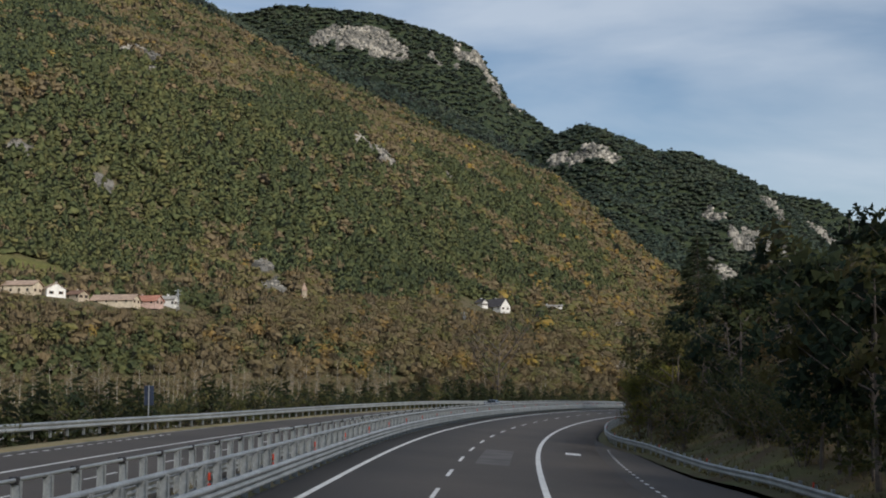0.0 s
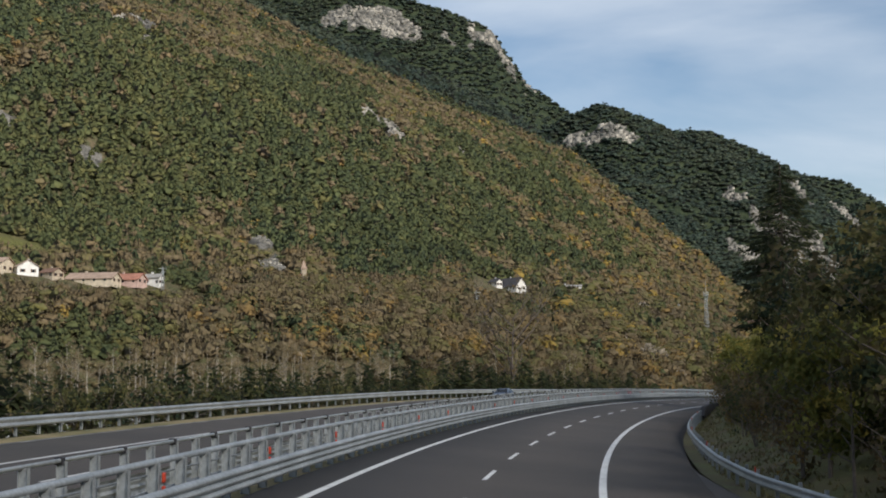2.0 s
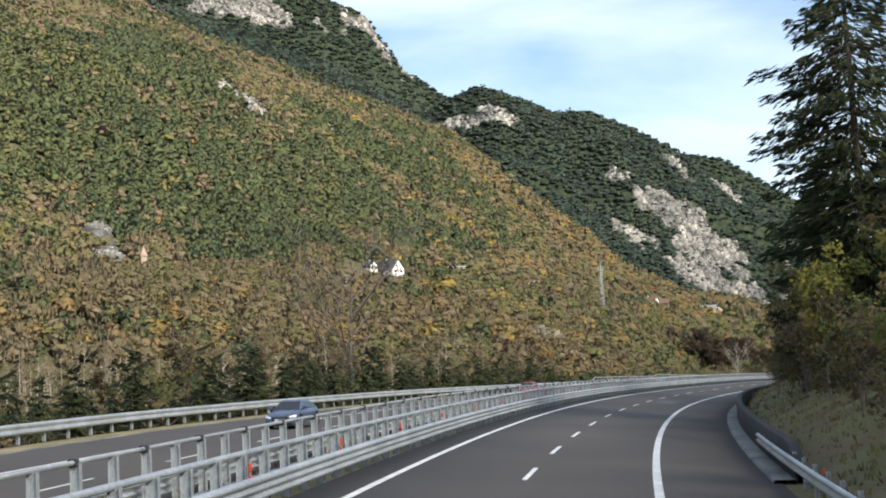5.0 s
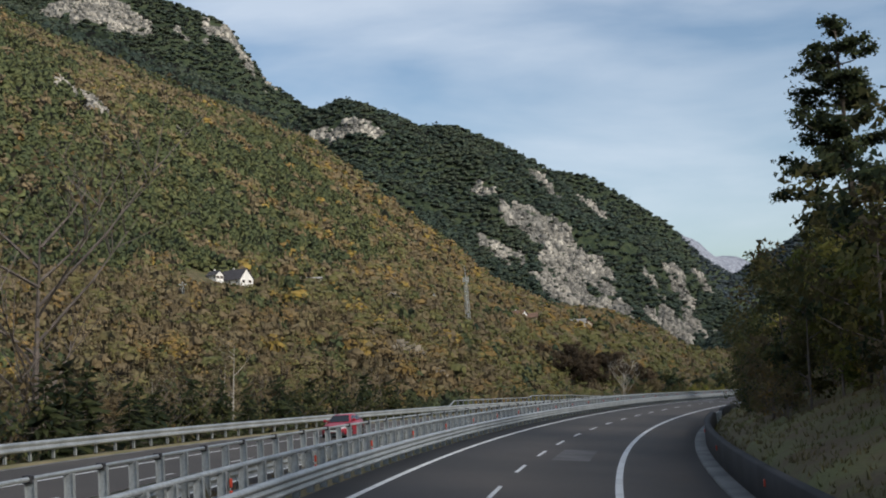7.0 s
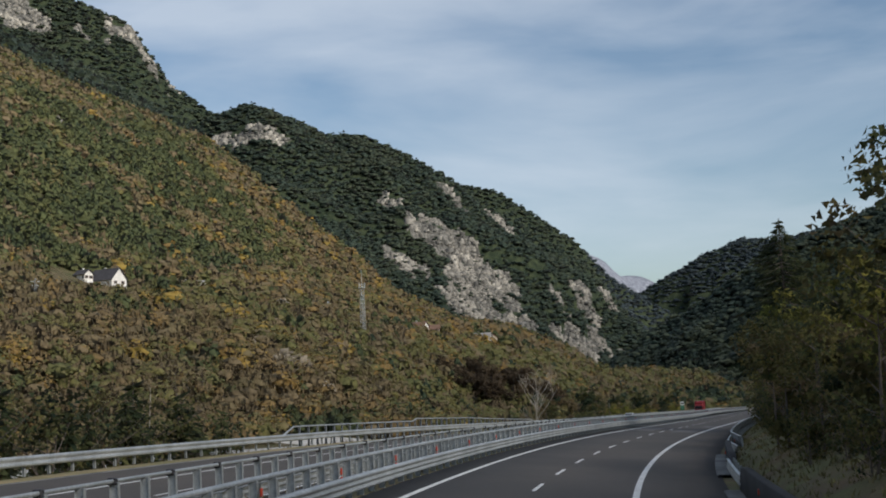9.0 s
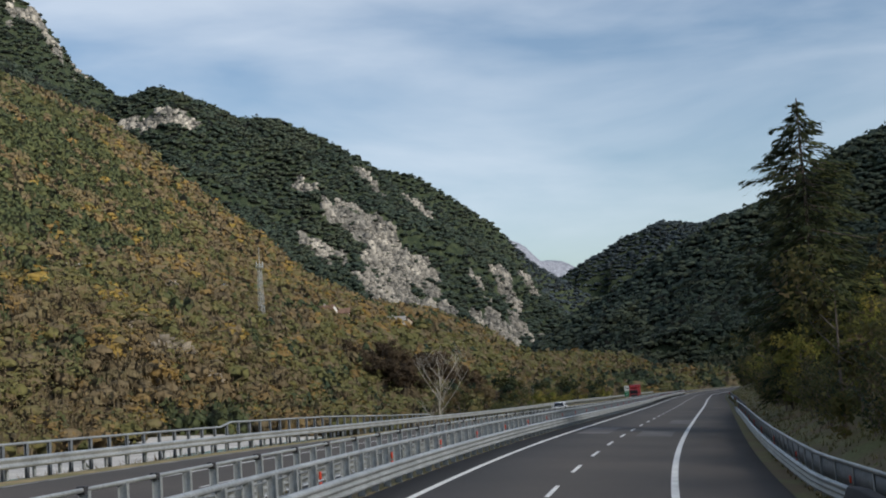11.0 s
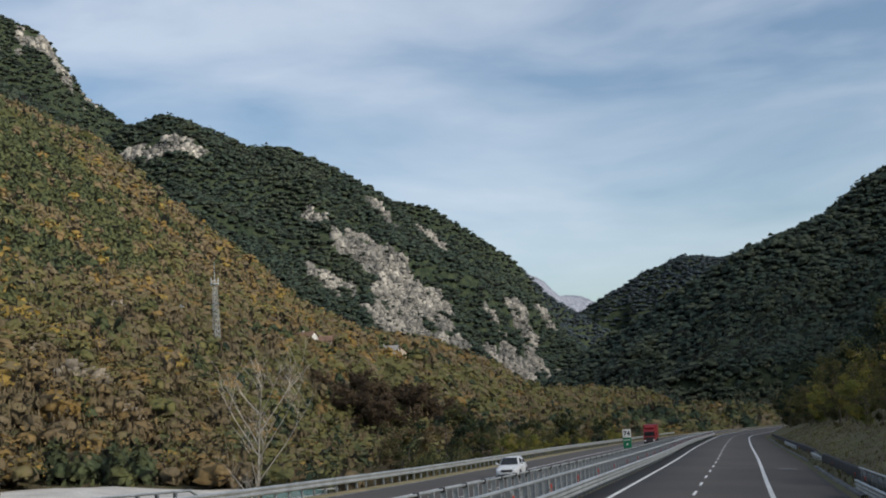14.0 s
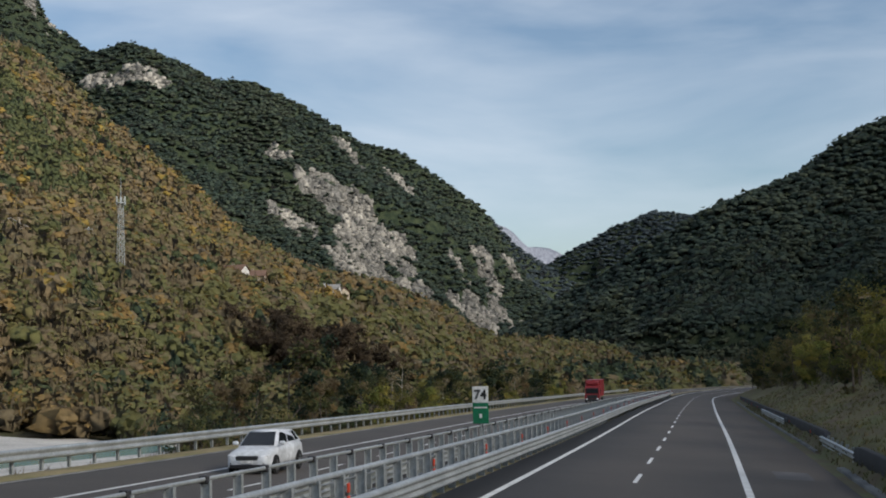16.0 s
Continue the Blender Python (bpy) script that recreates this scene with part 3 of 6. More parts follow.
GOLD = (1 + 5 ** 0.5) / 2
LUMP = np.array([(a * p, b * q, 0) for a, b in ((1, GOLD),) for p in (-1, 1) for q in (-1, 1)])
LUMP = np.concatenate([LUMP, LUMP[:, [2, 0, 1]], LUMP[:, [1, 2, 0]]]) / math.hypot(1, GOLD)
LUMP_F = np.array([(a, b, c) for a in range(12) for b in range(a + 1, 12) for c in range(b + 1, 12) if max(np.linalg.norm(LUMP[a] - LUMP[b]), np.linalg.norm(LUMP[b] - LUMP[c]), np.linalg.norm(LUMP[a] - LUMP[c])) < 1.1])
# lumps of a crown one metre high and one wide: out, up, half width, half height
LUMPS = {"fir": [(0.0, 0.34, 0.38, 0.28), (0.03, 0.64, 0.22, 0.28), (0.16, 0.45, 0.26, 0.22)],
         "leaf": [(0.05, 0.46, 0.38, 0.36), (0.20, 0.38, 0.30, 0.30), (0.18, 0.62, 0.25, 0.24)],
         "bare": [(0.04, 0.42, 0.36, 0.34), (0.20, 0.38, 0.27, 0.30), (0.17, 0.58, 0.20, 0.22)]}


def crown(rng, leaves, lumps, kind, plump=1.0):
    """Points of a tree one metre high and one wide, lumps first and then leaf triangles, and where each looks."""
    pts, ways = [], []
    for out, up, rw, rh in LUMPS[kind][:lumps]:
        a, spin = rng.rand() * 2 * np.pi, rng.rand() * 2 * np.pi
        c, s = math.cos(spin), math.sin(spin)
        d = np.stack([LUMP[:, 0] * c - LUMP[:, 1] * s, LUMP[:, 0] * s + LUMP[:, 1] * c, LUMP[:, 2]], 1)
        if kind == "fir":
            d[:, :2] *= (1 - 0.45 * d[:, 2:])
        d = d * (0.84 + 0.36 * rng.rand(12, 1))
        mid = np.array([math.cos(a) * out, math.sin(a) * out, up + 0.06 * rng.normal()])
        p = mid + d * np.array([rw, rw, rh]) * plump
        pts.append(p)
        ways.append(0.6 * d + 0.8 * (p - (0, 0, 0.4)))
    if kind == "fir":
        h = 1 - np.sqrt(rng.rand(leaves)) * 0.92
        rad = (1.03 - h) * 0.5 * (0.65 + 0.4 * rng.rand(leaves))
    elif kind == "bare":
        h = 0.2 + 0.82 * rng.rand(leaves)
        rad = 0.44 * np.sqrt(0.3 + 0.7 * rng.rand(leaves)) * np.sin(np.clip(h, 0.2, 0.97) * 3.0)
    else:
        h = 0.12 + 0.88 * rng.rand(leaves) ** 0.75
        rad = 0.52 * np.sqrt(np.clip(1 - ((h - 0.55) / 0.48) ** 2, 0.05, 1)) * (0.72 + 0.3 * rng.rand(leaves))
    a = rng.rand(leaves) * 2 * np.pi
    c = np.stack([np.cos(a) * rad, np.sin(a) * rad, h], 1)
    size = {"fir": 0.125, "bare": 0.105, "leaf": 0.095}[kind] * (30 / max(leaves, 8)) ** 0.5
    way = np.stack([np.cos(a), np.sin(a), (h - 0.5) * 1.2 + 0.35], 1)
    d = facing(way, rng, 0.38)
    if kind == "bare":
        d = d * np.array([0.34, 0.34, 1.9])
    tri = c[:, None, :] + d * size * (0.6 + 0.8 * rng.rand(leaves, 1, 1))
    pts.append(tri.reshape(-1, 3))
    ways.append(np.repeat(0.8 * (c - (0, 0, 0.4)), 3, 0) * 1.4)
    return np.concatenate(pts), np.concatenate(ways)


def soften(me, out, lift=0.42):
    """Leaves take the light as the round crown that they belong to."""
    out = out.reshape(-1, 3) + np.array([0, 0, lift])
    out = out / np.maximum(np.linalg.norm(out, axis=1, keepdims=True), 1e-4)
    me.attributes.new("outward", "FLOAT_VECTOR", "POINT").data.foreach_set("vector", out.astype(np.float32).ravel())


def wood(name, x, y, z, high, wide, tint, kind, leaves, lumps, mat, seed, label, category, plump=1.0):
    """Many trees in one mesh: lumpy crowns with loose leaf clumps over them."""
    if not len(x):
        return
    rng = np.random.RandomState(seed)
    made = [crown(rng, leaves, lumps, kind, plump) for _ in range(12)]
    forms, ways = np.stack([m[0] for m in made]), np.stack([m[1] for m in made])
    nv = forms.shape[1]
    faces = np.concatenate([LUMP_F + 12 * k for k in range(lumps)] + [12 * lumps + np.arange(3 * leaves).reshape(-1, 3)])
    pick, turn = rng.randint(0, 12, len(x)), rng.rand(len(x)) * 2 * np.pi
    v, w = forms[pick], ways[pick]
    c, s = np.cos(turn)[:, None], np.sin(turn)[:, None]
    out = np.stack([(v[..., 0] * c - v[..., 1] * s) * wide[:, None] + x[:, None], (v[..., 0] * s + v[..., 1] * c) * wide[:, None] + y[:, None], v[..., 2] * high[:, None] + z[:, None]], -1)
    way = np.stack([w[..., 0] * c - w[..., 1] * s, w[..., 0] * s + w[..., 1] * c, w[..., 2]], -1)
    f = (np.arange(len(x)) * nv)[:, None, None] + faces[None]
    me = mesh_from(name, out.reshape(-1, 3), f.reshape(-1, 3), mat, smooth=True)
    bits = np.concatenate([np.repeat(0.02 * rng.normal(size=(12, lumps)), 12, 1), np.repeat(0.03 * rng.normal(size=(12, leaves)), 3, 1)], 1)[pick]
    me.attributes.new("tint", "FLOAT", "POINT").data.foreach_set("value", np.clip(tint[:, None] + bits, 0, 1).ravel().astype(np.float32))
    soften(me, way, 1.15)
    return tagged(new(name, me), label, category, kind="stuff")


GREENS = [(0.038, 0.060, 0.037), (0.102, 0.116, 0.046), (0.176, 0.158, 0.056), (0.198, 0.152, 0.086), (0.218, 0.158, 0.080), (0.272, 0.172, 0.054), (0.38, 0.27, 0.060)]
LEAVES = foliage("autumn_foliage", GREENS)
WOODS = foliage("autumn_woods", GREENS, thin=0.08)
FAR_WOODS = foliage("mountain_woods", [(0.038, 0.058, 0.042), (0.085, 0.096, 0.055), (0.14, 0.125, 0.068)], thin=0.08)
# spruce for the farthest hill, distance haze mixed into its colour
HAZED_SPRUCE = foliage("hazed_spruce", [(0.045, 0.062, 0.070), (0.060, 0.078, 0.078), (0.08, 0.085, 0.075)], thin=0.08)

rng = np.random.RandomState(5)
# sample the slopes so that trees stand about evenly
ta, tr, ring = [], [], 60.0
while ring < 4500:
    gap = max(4.9, 0.0039 * ring)
    step = gap / ring
    k = np.arange(math.radians(-24), math.radians(48), step)
    ta.append(k + step * (rng.rand(len(k)) - 0.5) * 0.95 + step * rng.rand())
    tr.append(ring + gap * (rng.rand(len(k)) - 0.5) * 0.95)
    ring += gap
ta, tr = np.concatenate(ta), np.concatenate(tr)
tx, ty = FAN[0] + np.sin(ta) * tr, FAN[1] + np.cos(ta) * tr
tz = fan_lookup(tx, ty, GZ)
tt, to = road_coords(tx, ty)
horizon = np.maximum.accumulate(np.where(RR > 650, (GZ - 6) / RR, -1.0), axis=1)
seen = (tz + 12 - 6) / tr > fan_lookup(tx, ty, horizon) - np.where((tx - 0.5 * ty > 60) & (ty > 300), 0.06, 0.010)
rocky = fan_lookup(tx, ty, GR)
clear = ((to < -48) | (to > 21) | (tt > 38)) & ~((to > -50) & (to < 0) & (tt > 13.5) & (tt < 21.5))
bend = 50 * np.clip((13 - tt) / 4, 0, 1)
river = (to + bend < np.where((tt > 13) & (tt < 22), -50, -64)) & (to + bend > -128) & (tt > -4) & (tt < 23.0)
open_ = fan_lookup(tx, ty, GM) > 0.45
cap = np.full(tx.shape, 99.0)
EYE = (45.0, 150.0)
for k, (hx, hy, *_) in enumerate(HOUSES + [CHAPEL + (0,), (-77, 712), (-69, 686), (-66, 660)]):
    # gardens below the houses, then young growth
    dx, dy = EYE[0] - hx, EYE[1] - hy
    dn = math.hypot(dx, dy)
    ahead, aside = ((tx - hx) * dx + (ty - hy) * dy) / dn, np.abs((tx - hx) * dy - (ty - hy) * dx) / dn
    lone = k in (0, 1) or k > 15
    rock = k > 15
    open_ |= (aside < (5 if rock else 13 if lone else 9)) & (ahead > -8) & (ahead < (4 if rock else 26 if lone else 12))
    cap = np.where((aside < (12 if rock else 18)) & (ahead > 0) & (ahead < (20 if rock else 110 if lone else 60)), np.minimum(cap, 3.0 + 0.12 * ahead if rock else 1.1 + 0.035 * ahead if lone else 2.2 + 0.16 * ahead), cap)
fq, _ = to_line(tx, ty, FOOT)
grove = (tx > -190) & (tx < 10) & (fq > -75) & (fq < -2)
low_bank = (to < -20) & (to > -90) & (tt > 17.5) & (tt < 24.5) & (tx < 150)
open_ |= ((tx - BAR[0]) / BAR[2]) ** 2 + ((ty - BAR[1]) / BAR[3]) ** 2 < 1
shrubs = (to < -46) & (to > -230) & (tt > 4) & (tt < 16.5) & (ty < 360 + 0.3 * tx + 20)
cap = np.where(low_bank, np.minimum(cap, 1.0), cap)
cap = np.where(shrubs, np.minimum(cap, 2.6), cap)
cap = np.where(grove, np.minimum(cap, 3.6), cap)
seen_by = np.zeros(tx.shape, bool)
for ct, cyaw in ((0, 1.8), (2, 1.1), (4, 2.6), (6, 9.2), (8, 14), (10, 18.9), (12, 19.7), (14, 19.1), (16, 20.6)):
    cx, cy = np.interp(ct, R_T, R_X), np.interp(ct, R_T, R_Y)
    bearing = np.degrees(np.arctan2(tx - cx, ty - cy)) - cyaw
    seen_by |= np.abs((bearing + 180) % 360 - 180) < 21.5
seen &= seen_by
keep = seen & ~open_ & ((rocky < 0.3 + 0.3 * rng.rand(len(tx))) | (rng.rand(len(tx)) < 0.26)) & clear & ~river & (ty < 4000)
tx, ty, tz, tr, cap = tx[keep], ty[keep], tz[keep], tr[keep], cap[keep]
way = np.array([(a, b) for a, b in zip(np.linspace(0, 124, 12), np.interp(np.linspace(0, 16, 12), R_T, R_Y))])
near = np.sqrt(((tx[:, None] - way[:, 0]) ** 2 + (ty[:, None] - way[:, 1]) ** 2).min(1))
_, to = road_coords(tx, ty)
near = np.where((to > 20) & (near < 300), near * 2.2, near)
patch = 0.75 * fbm(tx, ty, 130, 71) + 0.9 * fbm(tx, ty, 44, 72)
far_hill = ty > 1450
across = (tx - 0.5 * ty > 60) & (ty > 300)
valley = (ty > 560) & (tx > 150) & (tz < 26) & ~across
bias = np.where(far_hill, 0.60, np.where(across, 0.05, np.clip((tz - 90) / 350, -0.22, 0.22) - np.clip((tx - 20) / 400, 0, 0.24) - 0.08 * (near < 480)))
tq, _ = to_line(tx, ty, FOOT)
belt = np.where(far_hill | across, 0, 0.32 * np.exp(-((tq - 235 - 0.25 * tx) / 95) ** 2) * (tx < 180) - 0.30 * np.clip((85 - tq) / 60, 0, 1) - 0.6 * np.exp(-((tq - 140) / 42) ** 2) * (tx < -40))
is_fir = rng.rand(len(tx)) < np.where(cap < 9, 0.1, np.clip(1 / (1 + np.exp(-7 * (1.5 * patch + bias + belt - 0.07))), 0.05, 0.94))
# dark conifers beside the mast and below the white house
for gx_, gy_, gr_ in ((204, 846, 9), (194, 834, 7), (68, 770, 6)):
    is_fir |= np.hypot(tx - gx_, ty - gy_) < gr_
r1, r2 = rng.rand(len(tx)), rng.rand(len(tx))
hue = fbm(tx, ty, 120, 73) + 0.7 * fbm(tx, ty, 36, 74)
warm = np.where(far_hill | across, -0.1, np.clip((tx - 40) / 400, -0.1, 0.5))
# leafless mauve-brown woods, with olive, rust and yellow crowns among them
draw = r2 - 0.22 * hue
tint = 0.53 + 0.05 * rng.normal(size=len(tx)) + 0.06 * hue
tint = np.where(draw < 0.26, 0.34 + 0.05 * rng.normal(size=len(tx)), tint)
tint = np.where(draw > 0.95 - 0.42 * warm, 0.74 + 0.06 * rng.normal(size=len(tx)), tint)
tint = np.where((r1 > 0.985 - 0.06 * warm) & ~far_hill, 0.92, tint)
tint = np.where(far_hill, np.minimum(tint, 0.20 + 0.12 * r1), tint)
# valley-floor crowns, firs included, tinted darker: shade put into the colour
tint = np.where(valley, np.where(r2 < 0.55, 0.24 + 0.08 * r1, np.where(r2 > 0.93, 0.8, 0.50)), tint)
tint = np.where((cap < 4) & ~is_fir, 0.36 + 0.2 * r1, tint)
for gx_, gy_, gr_ in ((230, 888, 15), (238, 902, 9), (212, 862, 7)):
    tint = np.where((np.hypot(tx - gx_, ty - gy_) < gr_) & (r1 < 0.75), 0.88 + 0.1 * r2, tint)
tint = np.where(is_fir, np.where(far_hill | across | valley, 0.02 + 0.10 * r1, 0.12 + 0.05 * hue + 0.08 * r1), tint)
tint = np.clip(tint, 0, 1)
form = np.where(is_fir, 0, np.where((tint > 0.44) & (tint < 0.68) & (r1 < np.where(near < 420, 0.9, 0.62)), 2, 1))
grow = np.maximum(1, tr / 1300)
high = (6.0 + 3.6 * rng.rand(len(tx))) * np.where(is_fir, 1.12, 0.98) * np.where(far_hill, 1.3, np.where(across, 0.9, 1))
full = high
high = np.where(rocky[keep] > 0.45, 0.55 * high, high)
high = np.minimum(high, cap * (0.8 + 0.4 * rng.rand(len(tx))))
wide = np.maximum(high, 0.6 * full) * np.where(is_fir, 1.08, 1.36) * (0.8 + 0.4 * rng.rand(len(tx))) * grow ** 0.5 * np.where(far_hill, 1.1, 1)
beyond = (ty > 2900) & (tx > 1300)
wood("spruce_wood", tx[beyond], ty[beyond], tz[beyond] - 0.8, high[beyond], wide[beyond], tint[beyond], "fir", 4, 1, HAZED_SPRUCE, 77, "spruce forest on the hill that closes the valley, haze painted in blue-green", "forest")
for lo, hi, leaves, lumps in ((0, 110, 170, 1), (110, 200, 110, 1), (200, 320, 64, 1), (320, 480, 28, 2), (480, 800, 12, 2), (800, 1500, 8, 1), (1500, 5000, 2, 1)):
    for f, (nm, kd, lab) in enumerate((("conifer_wood", "fir", "dark green conifers scattered over the mountain slopes"), ("autumn_wood", "leaf", "brown and ochre autumn broadleaf woods on the slopes"), ("bare_wood", "bare", "grey-brown nearly leafless woods on the slopes"))):
        for high_wood, mat in ((False, WOODS), (True, FAR_WOODS)):
            k = (near >= lo) & (near < hi) & (form == f) & ~beyond & ((far_hill | across) == high_wood)
            wood(nm, tx[k], ty[k], tz[k] - 0.8, high[k], wide[k], tint[k], kd, leaves, lumps, mat, lo + f, lab, "forest", 0.85 if hi < 330 else 1.0)

STONE = material("warm_limestone", (0.33, 0.28, 0.21), 0.95, var=(0.17, 0.145, 0.11), scale=0.25, fine=1.6, obj=0.35, bump=0.5)


def outcrop(x, y, wide, high, blocks, seed, label):
    """A broken rock face: angular blocks piled up against the slope."""
    rng = np.random.RandomState(seed)
    cube = np.array([(p, q, w) for w in (-1, 1) for q in (-1, 1) for p in (-1, 1)]) * 0.5
    f = np.array([(0, 1, 5, 4), (1, 3, 7, 5), (3, 2, 6, 7), (2, 0, 4, 6), (4, 5, 7, 6), (0, 2, 3, 1)])
    u, w = rng.rand(blocks) - 0.5, rng.rand(blocks)
    top = 1 - 0.55 * np.abs(u + 0.15) - 0.25 * rng.rand(blocks)
    keep_ = w < top
    u, w = u[keep_], w[keep_]
    k = len(u)
    bx, by = x + u * wide, y + 0.3 * u * wide + w * high * 0.5
    bz = fan_lookup(bx, by, GZ) + w * high * 0.75
    v = cube[None] + rng.normal(size=(k, 8, 3)) * 0.10
    v *= (np.stack([0.6 + 1.0 * rng.rand(k), 0.8 + 0.6 * rng.rand(k), 0.4 + 0.9 * rng.rand(k)], 1) * (wide / 9 + 0.5))[:, None, :]
    v[..., 0] += 0.25 * v[..., 2]
    thing = tagged(new("rock_outcrop", None), label, "rock")
    for n in range(k):
        child("block", mesh_from("block", v[n], f, STONE), thing, pose(bx[n], by[n], bz[n]))


for ox, oy, ow, oh, on in ((117, 652, 13, 11, 90), (128, 646, 8, 7, 45), (104, 664, 8, 9, 45)):
    outcrop(ox, oy, ow, oh, on, int(ox), "pale broken limestone outcrop above the river")

# ---------------------------------------------------------------- carriageways
T_ALL = metres(-3.5, 38, 2.0)
tagged(new("road", ribbon("road", T_ALL, [(-7.5, -0.4), (-7.5, 0), (-2.5, 0), (1.27, 0), (4.9, 0), (4.9, -0.5)], ASPHALT)), "two-lane dark asphalt carriageway with emergency lane", "road", kind="structure")
tagged(new("opposite_road", ribbon("opposite_road", T_ALL, [(-24.4, -0.5), (-24.4, -0.01), (-23.9, 0), (-16, 0), (MED_L, 0), (MED_L, -0.4)], ASPHALT)), "dark asphalt carriageway of the opposite direction", "road", kind="structure")
tagged(new("median", ribbon("median", T_ALL, [(MED_L - 0.05, -0.04), (-10.6, 0.03), (-9.2, 0.06), (-8.2, 0.04), (-7.45, -0.03)], DRY_GRASS)), "narrow median strip with dry grass", "median", kind="structure")


def line(name, ts, o, w, label):
    return tagged(new(name, ribbon(name, ts, [(o - w / 2, 0.006), (o + w / 2, 0.006)], PAINT)), label, "road marking", kind="structure")


line("edge_line", T_ALL, 1.27, 0.25, "solid white edge line")
line("edge_line", T_ALL, -6.2, 0.22, "solid white edge line")
line("edge_line", T_ALL, -20.0, 0.22, "solid white edge line on the far carriageway")
line("edge_line", T_ALL, -12.3, 0.22, "solid white edge line on the far carriageway")
for o, ph in ((-2.47, 0.0), (-16.1, 0.3)):
    for k in range(-8, 90):
        a = k * 10.0 / SPEED + ph
        if -3 < a < 36:
            line("lane_dash", [a, a + 2.0 / SPEED, a + 4.0 / SPEED], o, 0.15, "white dash between the lanes")
line("layby_dash", metres(0.2, 0.24, 1), 5.7, 0.15, "short white dash along the lay-by")
for k in range(0, 38):
    a = 0.3 + k * 2.1 / SPEED
    line("layby_dash", [a, a + 0.8 / SPEED], 5.7, 0.15, "short white dash along the lay-by")
for k in range(0, 40):
    a = 0.9 + k * 1.55 / SPEED
    line("layby_dash", [a, a + 0.85 / SPEED], -23.6, 0.15, "short white dash along the far lay-by")
line("road_arrow", [3.02, 3.12], 3.3, 0.9, "worn white marking on the emergency lane")
T_LAY = metres(-3.5, 4.2, 2.0)
lay_o = np.interp(T_LAY, [-3.5, 2.1, 2.46, 3.3, 3.75, 4.1, 4.2], [11.2, 9.7, 8.5, 7.5, 5.7, 5.0, 4.92])
lv = np.stack([road(T_LAY, 4.9, 0.0), road(T_LAY, lay_o + 0.01, 0.0)], 1).reshape(-1, 3)
k = np.arange(len(T_LAY) - 1)
tagged(new("layby", mesh_from("layby", lv, np.stack([2 * k, 2 * k + 1, 2 * k + 3, 2 * k + 2], 1), ASPHALT)), "asphalt lay-by beside the emergency lane", "lay-by", kind="structure")

# patches of paler, worn tarmac
WORN = material("worn_asphalt", (0.125, 0.115, 0.11), 0.8, var=(0.070, 0.063, 0.060), scale=0.5, fine=18)
for a, o, w, n in ((14.2, -0.6, 1.1, 9), (15.2, 0.3, 0.9, 11), (14.3, -4.6, 1.0, 12), (9.2, -0.9, 0.8, 8), (18.0, 3.2, 0.7, 4), (2.4, -0.9, 0.8, 14)):
    ts = metres(a, a + n / SPEED, 1.0)
    wob = [(o - w, 0.003), (o - w * 0.3, 0.003), (o + w * 0.4, 0.003), (o + w, 0.003)]
    tagged(new("tarmac_patch", ribbon("tarmac_patch", ts, wob, WORN)), "paler worn patch of tarmac", "tarmac patch", kind="structure")

# verges
T_V = metres(-3.5, 38, 2.5)
rough = np.random.RandomState(8)
tagged(new("verge", ribbon("verge", T_V, [(-31, -2.6), (-28, -0.9), (-26.6, -0.06), (-25.2, 0.03), (-24.35, 0.0)], DRY_GRASS)), "strip of dry brown grass outside the far carriageway", "grass verge", kind="structure")
tagged(new("kerb", ribbon("kerb", T_V, [(-24.52, -0.2), (-24.5, 0.03), (-24.34, 0.03), (-24.32, -0.2)], CONCRETE)), "thin pale concrete edging of the far carriageway", "kerb", kind="structure")
RV = metres(-3.5, 38, 1.5)
so = [4.85, 5.6, 6.5, 7.6, 9.2, 11.5, 15, 20]
sz = [-0.03, 0.0, 0.12, 0.55, 1.2, 2.0, 3.6, 5.6]
wall_up = np.interp(RV, [6.2, 6.8, 10.6, 11.2, 12.0, 12.6, 16.4, 17.0, 25], [0, 1.0, 1.0, 0.5, 1.0, 0.6, 0.6, 1.0, 0.8])
lay_shift = np.interp(RV, [-3.5, 2.1, 2.46, 3.3, 3.75, 4.1, 4.7, 5.2], [6.6, 5.0, 3.8, 2.7, 0.9, 0.3, 0.1, 0.0])
bank = []
for o, z in zip(so, sz):
    oo = o + lay_shift
    zz = z + np.where(o > 5.7, wall_up * np.clip((o - 5.7) / 0.5, 0, 1), 0)
    bump = rough.normal(size=len(RV)) * (0.09 if o > 5.7 else 0.01)
    zbase = np.interp(RV, R_T, R_Z) - np.interp(RV, R_T, R_B) * np.minimum(oo, 7)
    p = road(RV, oo)
    p[:, 2] = zbase + zz + bump
    bank.append(p)
bank = np.stack(bank, 1)
nb = len(so)
i, j = np.meshgrid(np.arange(len(RV) - 1), np.arange(nb - 1), indexing="ij")
i, j = i.ravel(), j.ravel()
tagged(new("bank", mesh_from("bank", bank.reshape(-1, 3), np.stack([i * nb + j, i * nb + j + 1, (i + 1) * nb + j + 1, (i + 1) * nb + j], 1), GREEN_GRASS, smooth=True)), "grassy bank rising beside the emergency lane", "bank", kind="structure")


def bank_z(t, o):
    """Height of the bank beside the road."""
    i = int(np.clip(np.searchsorted(RV, t), 0, len(RV) - 1))
    shift = lay_shift[i]
    return float(np.interp(o - shift, so, bank[i, :, 2])) + max(0, (o - shift - 20) * 0.33)


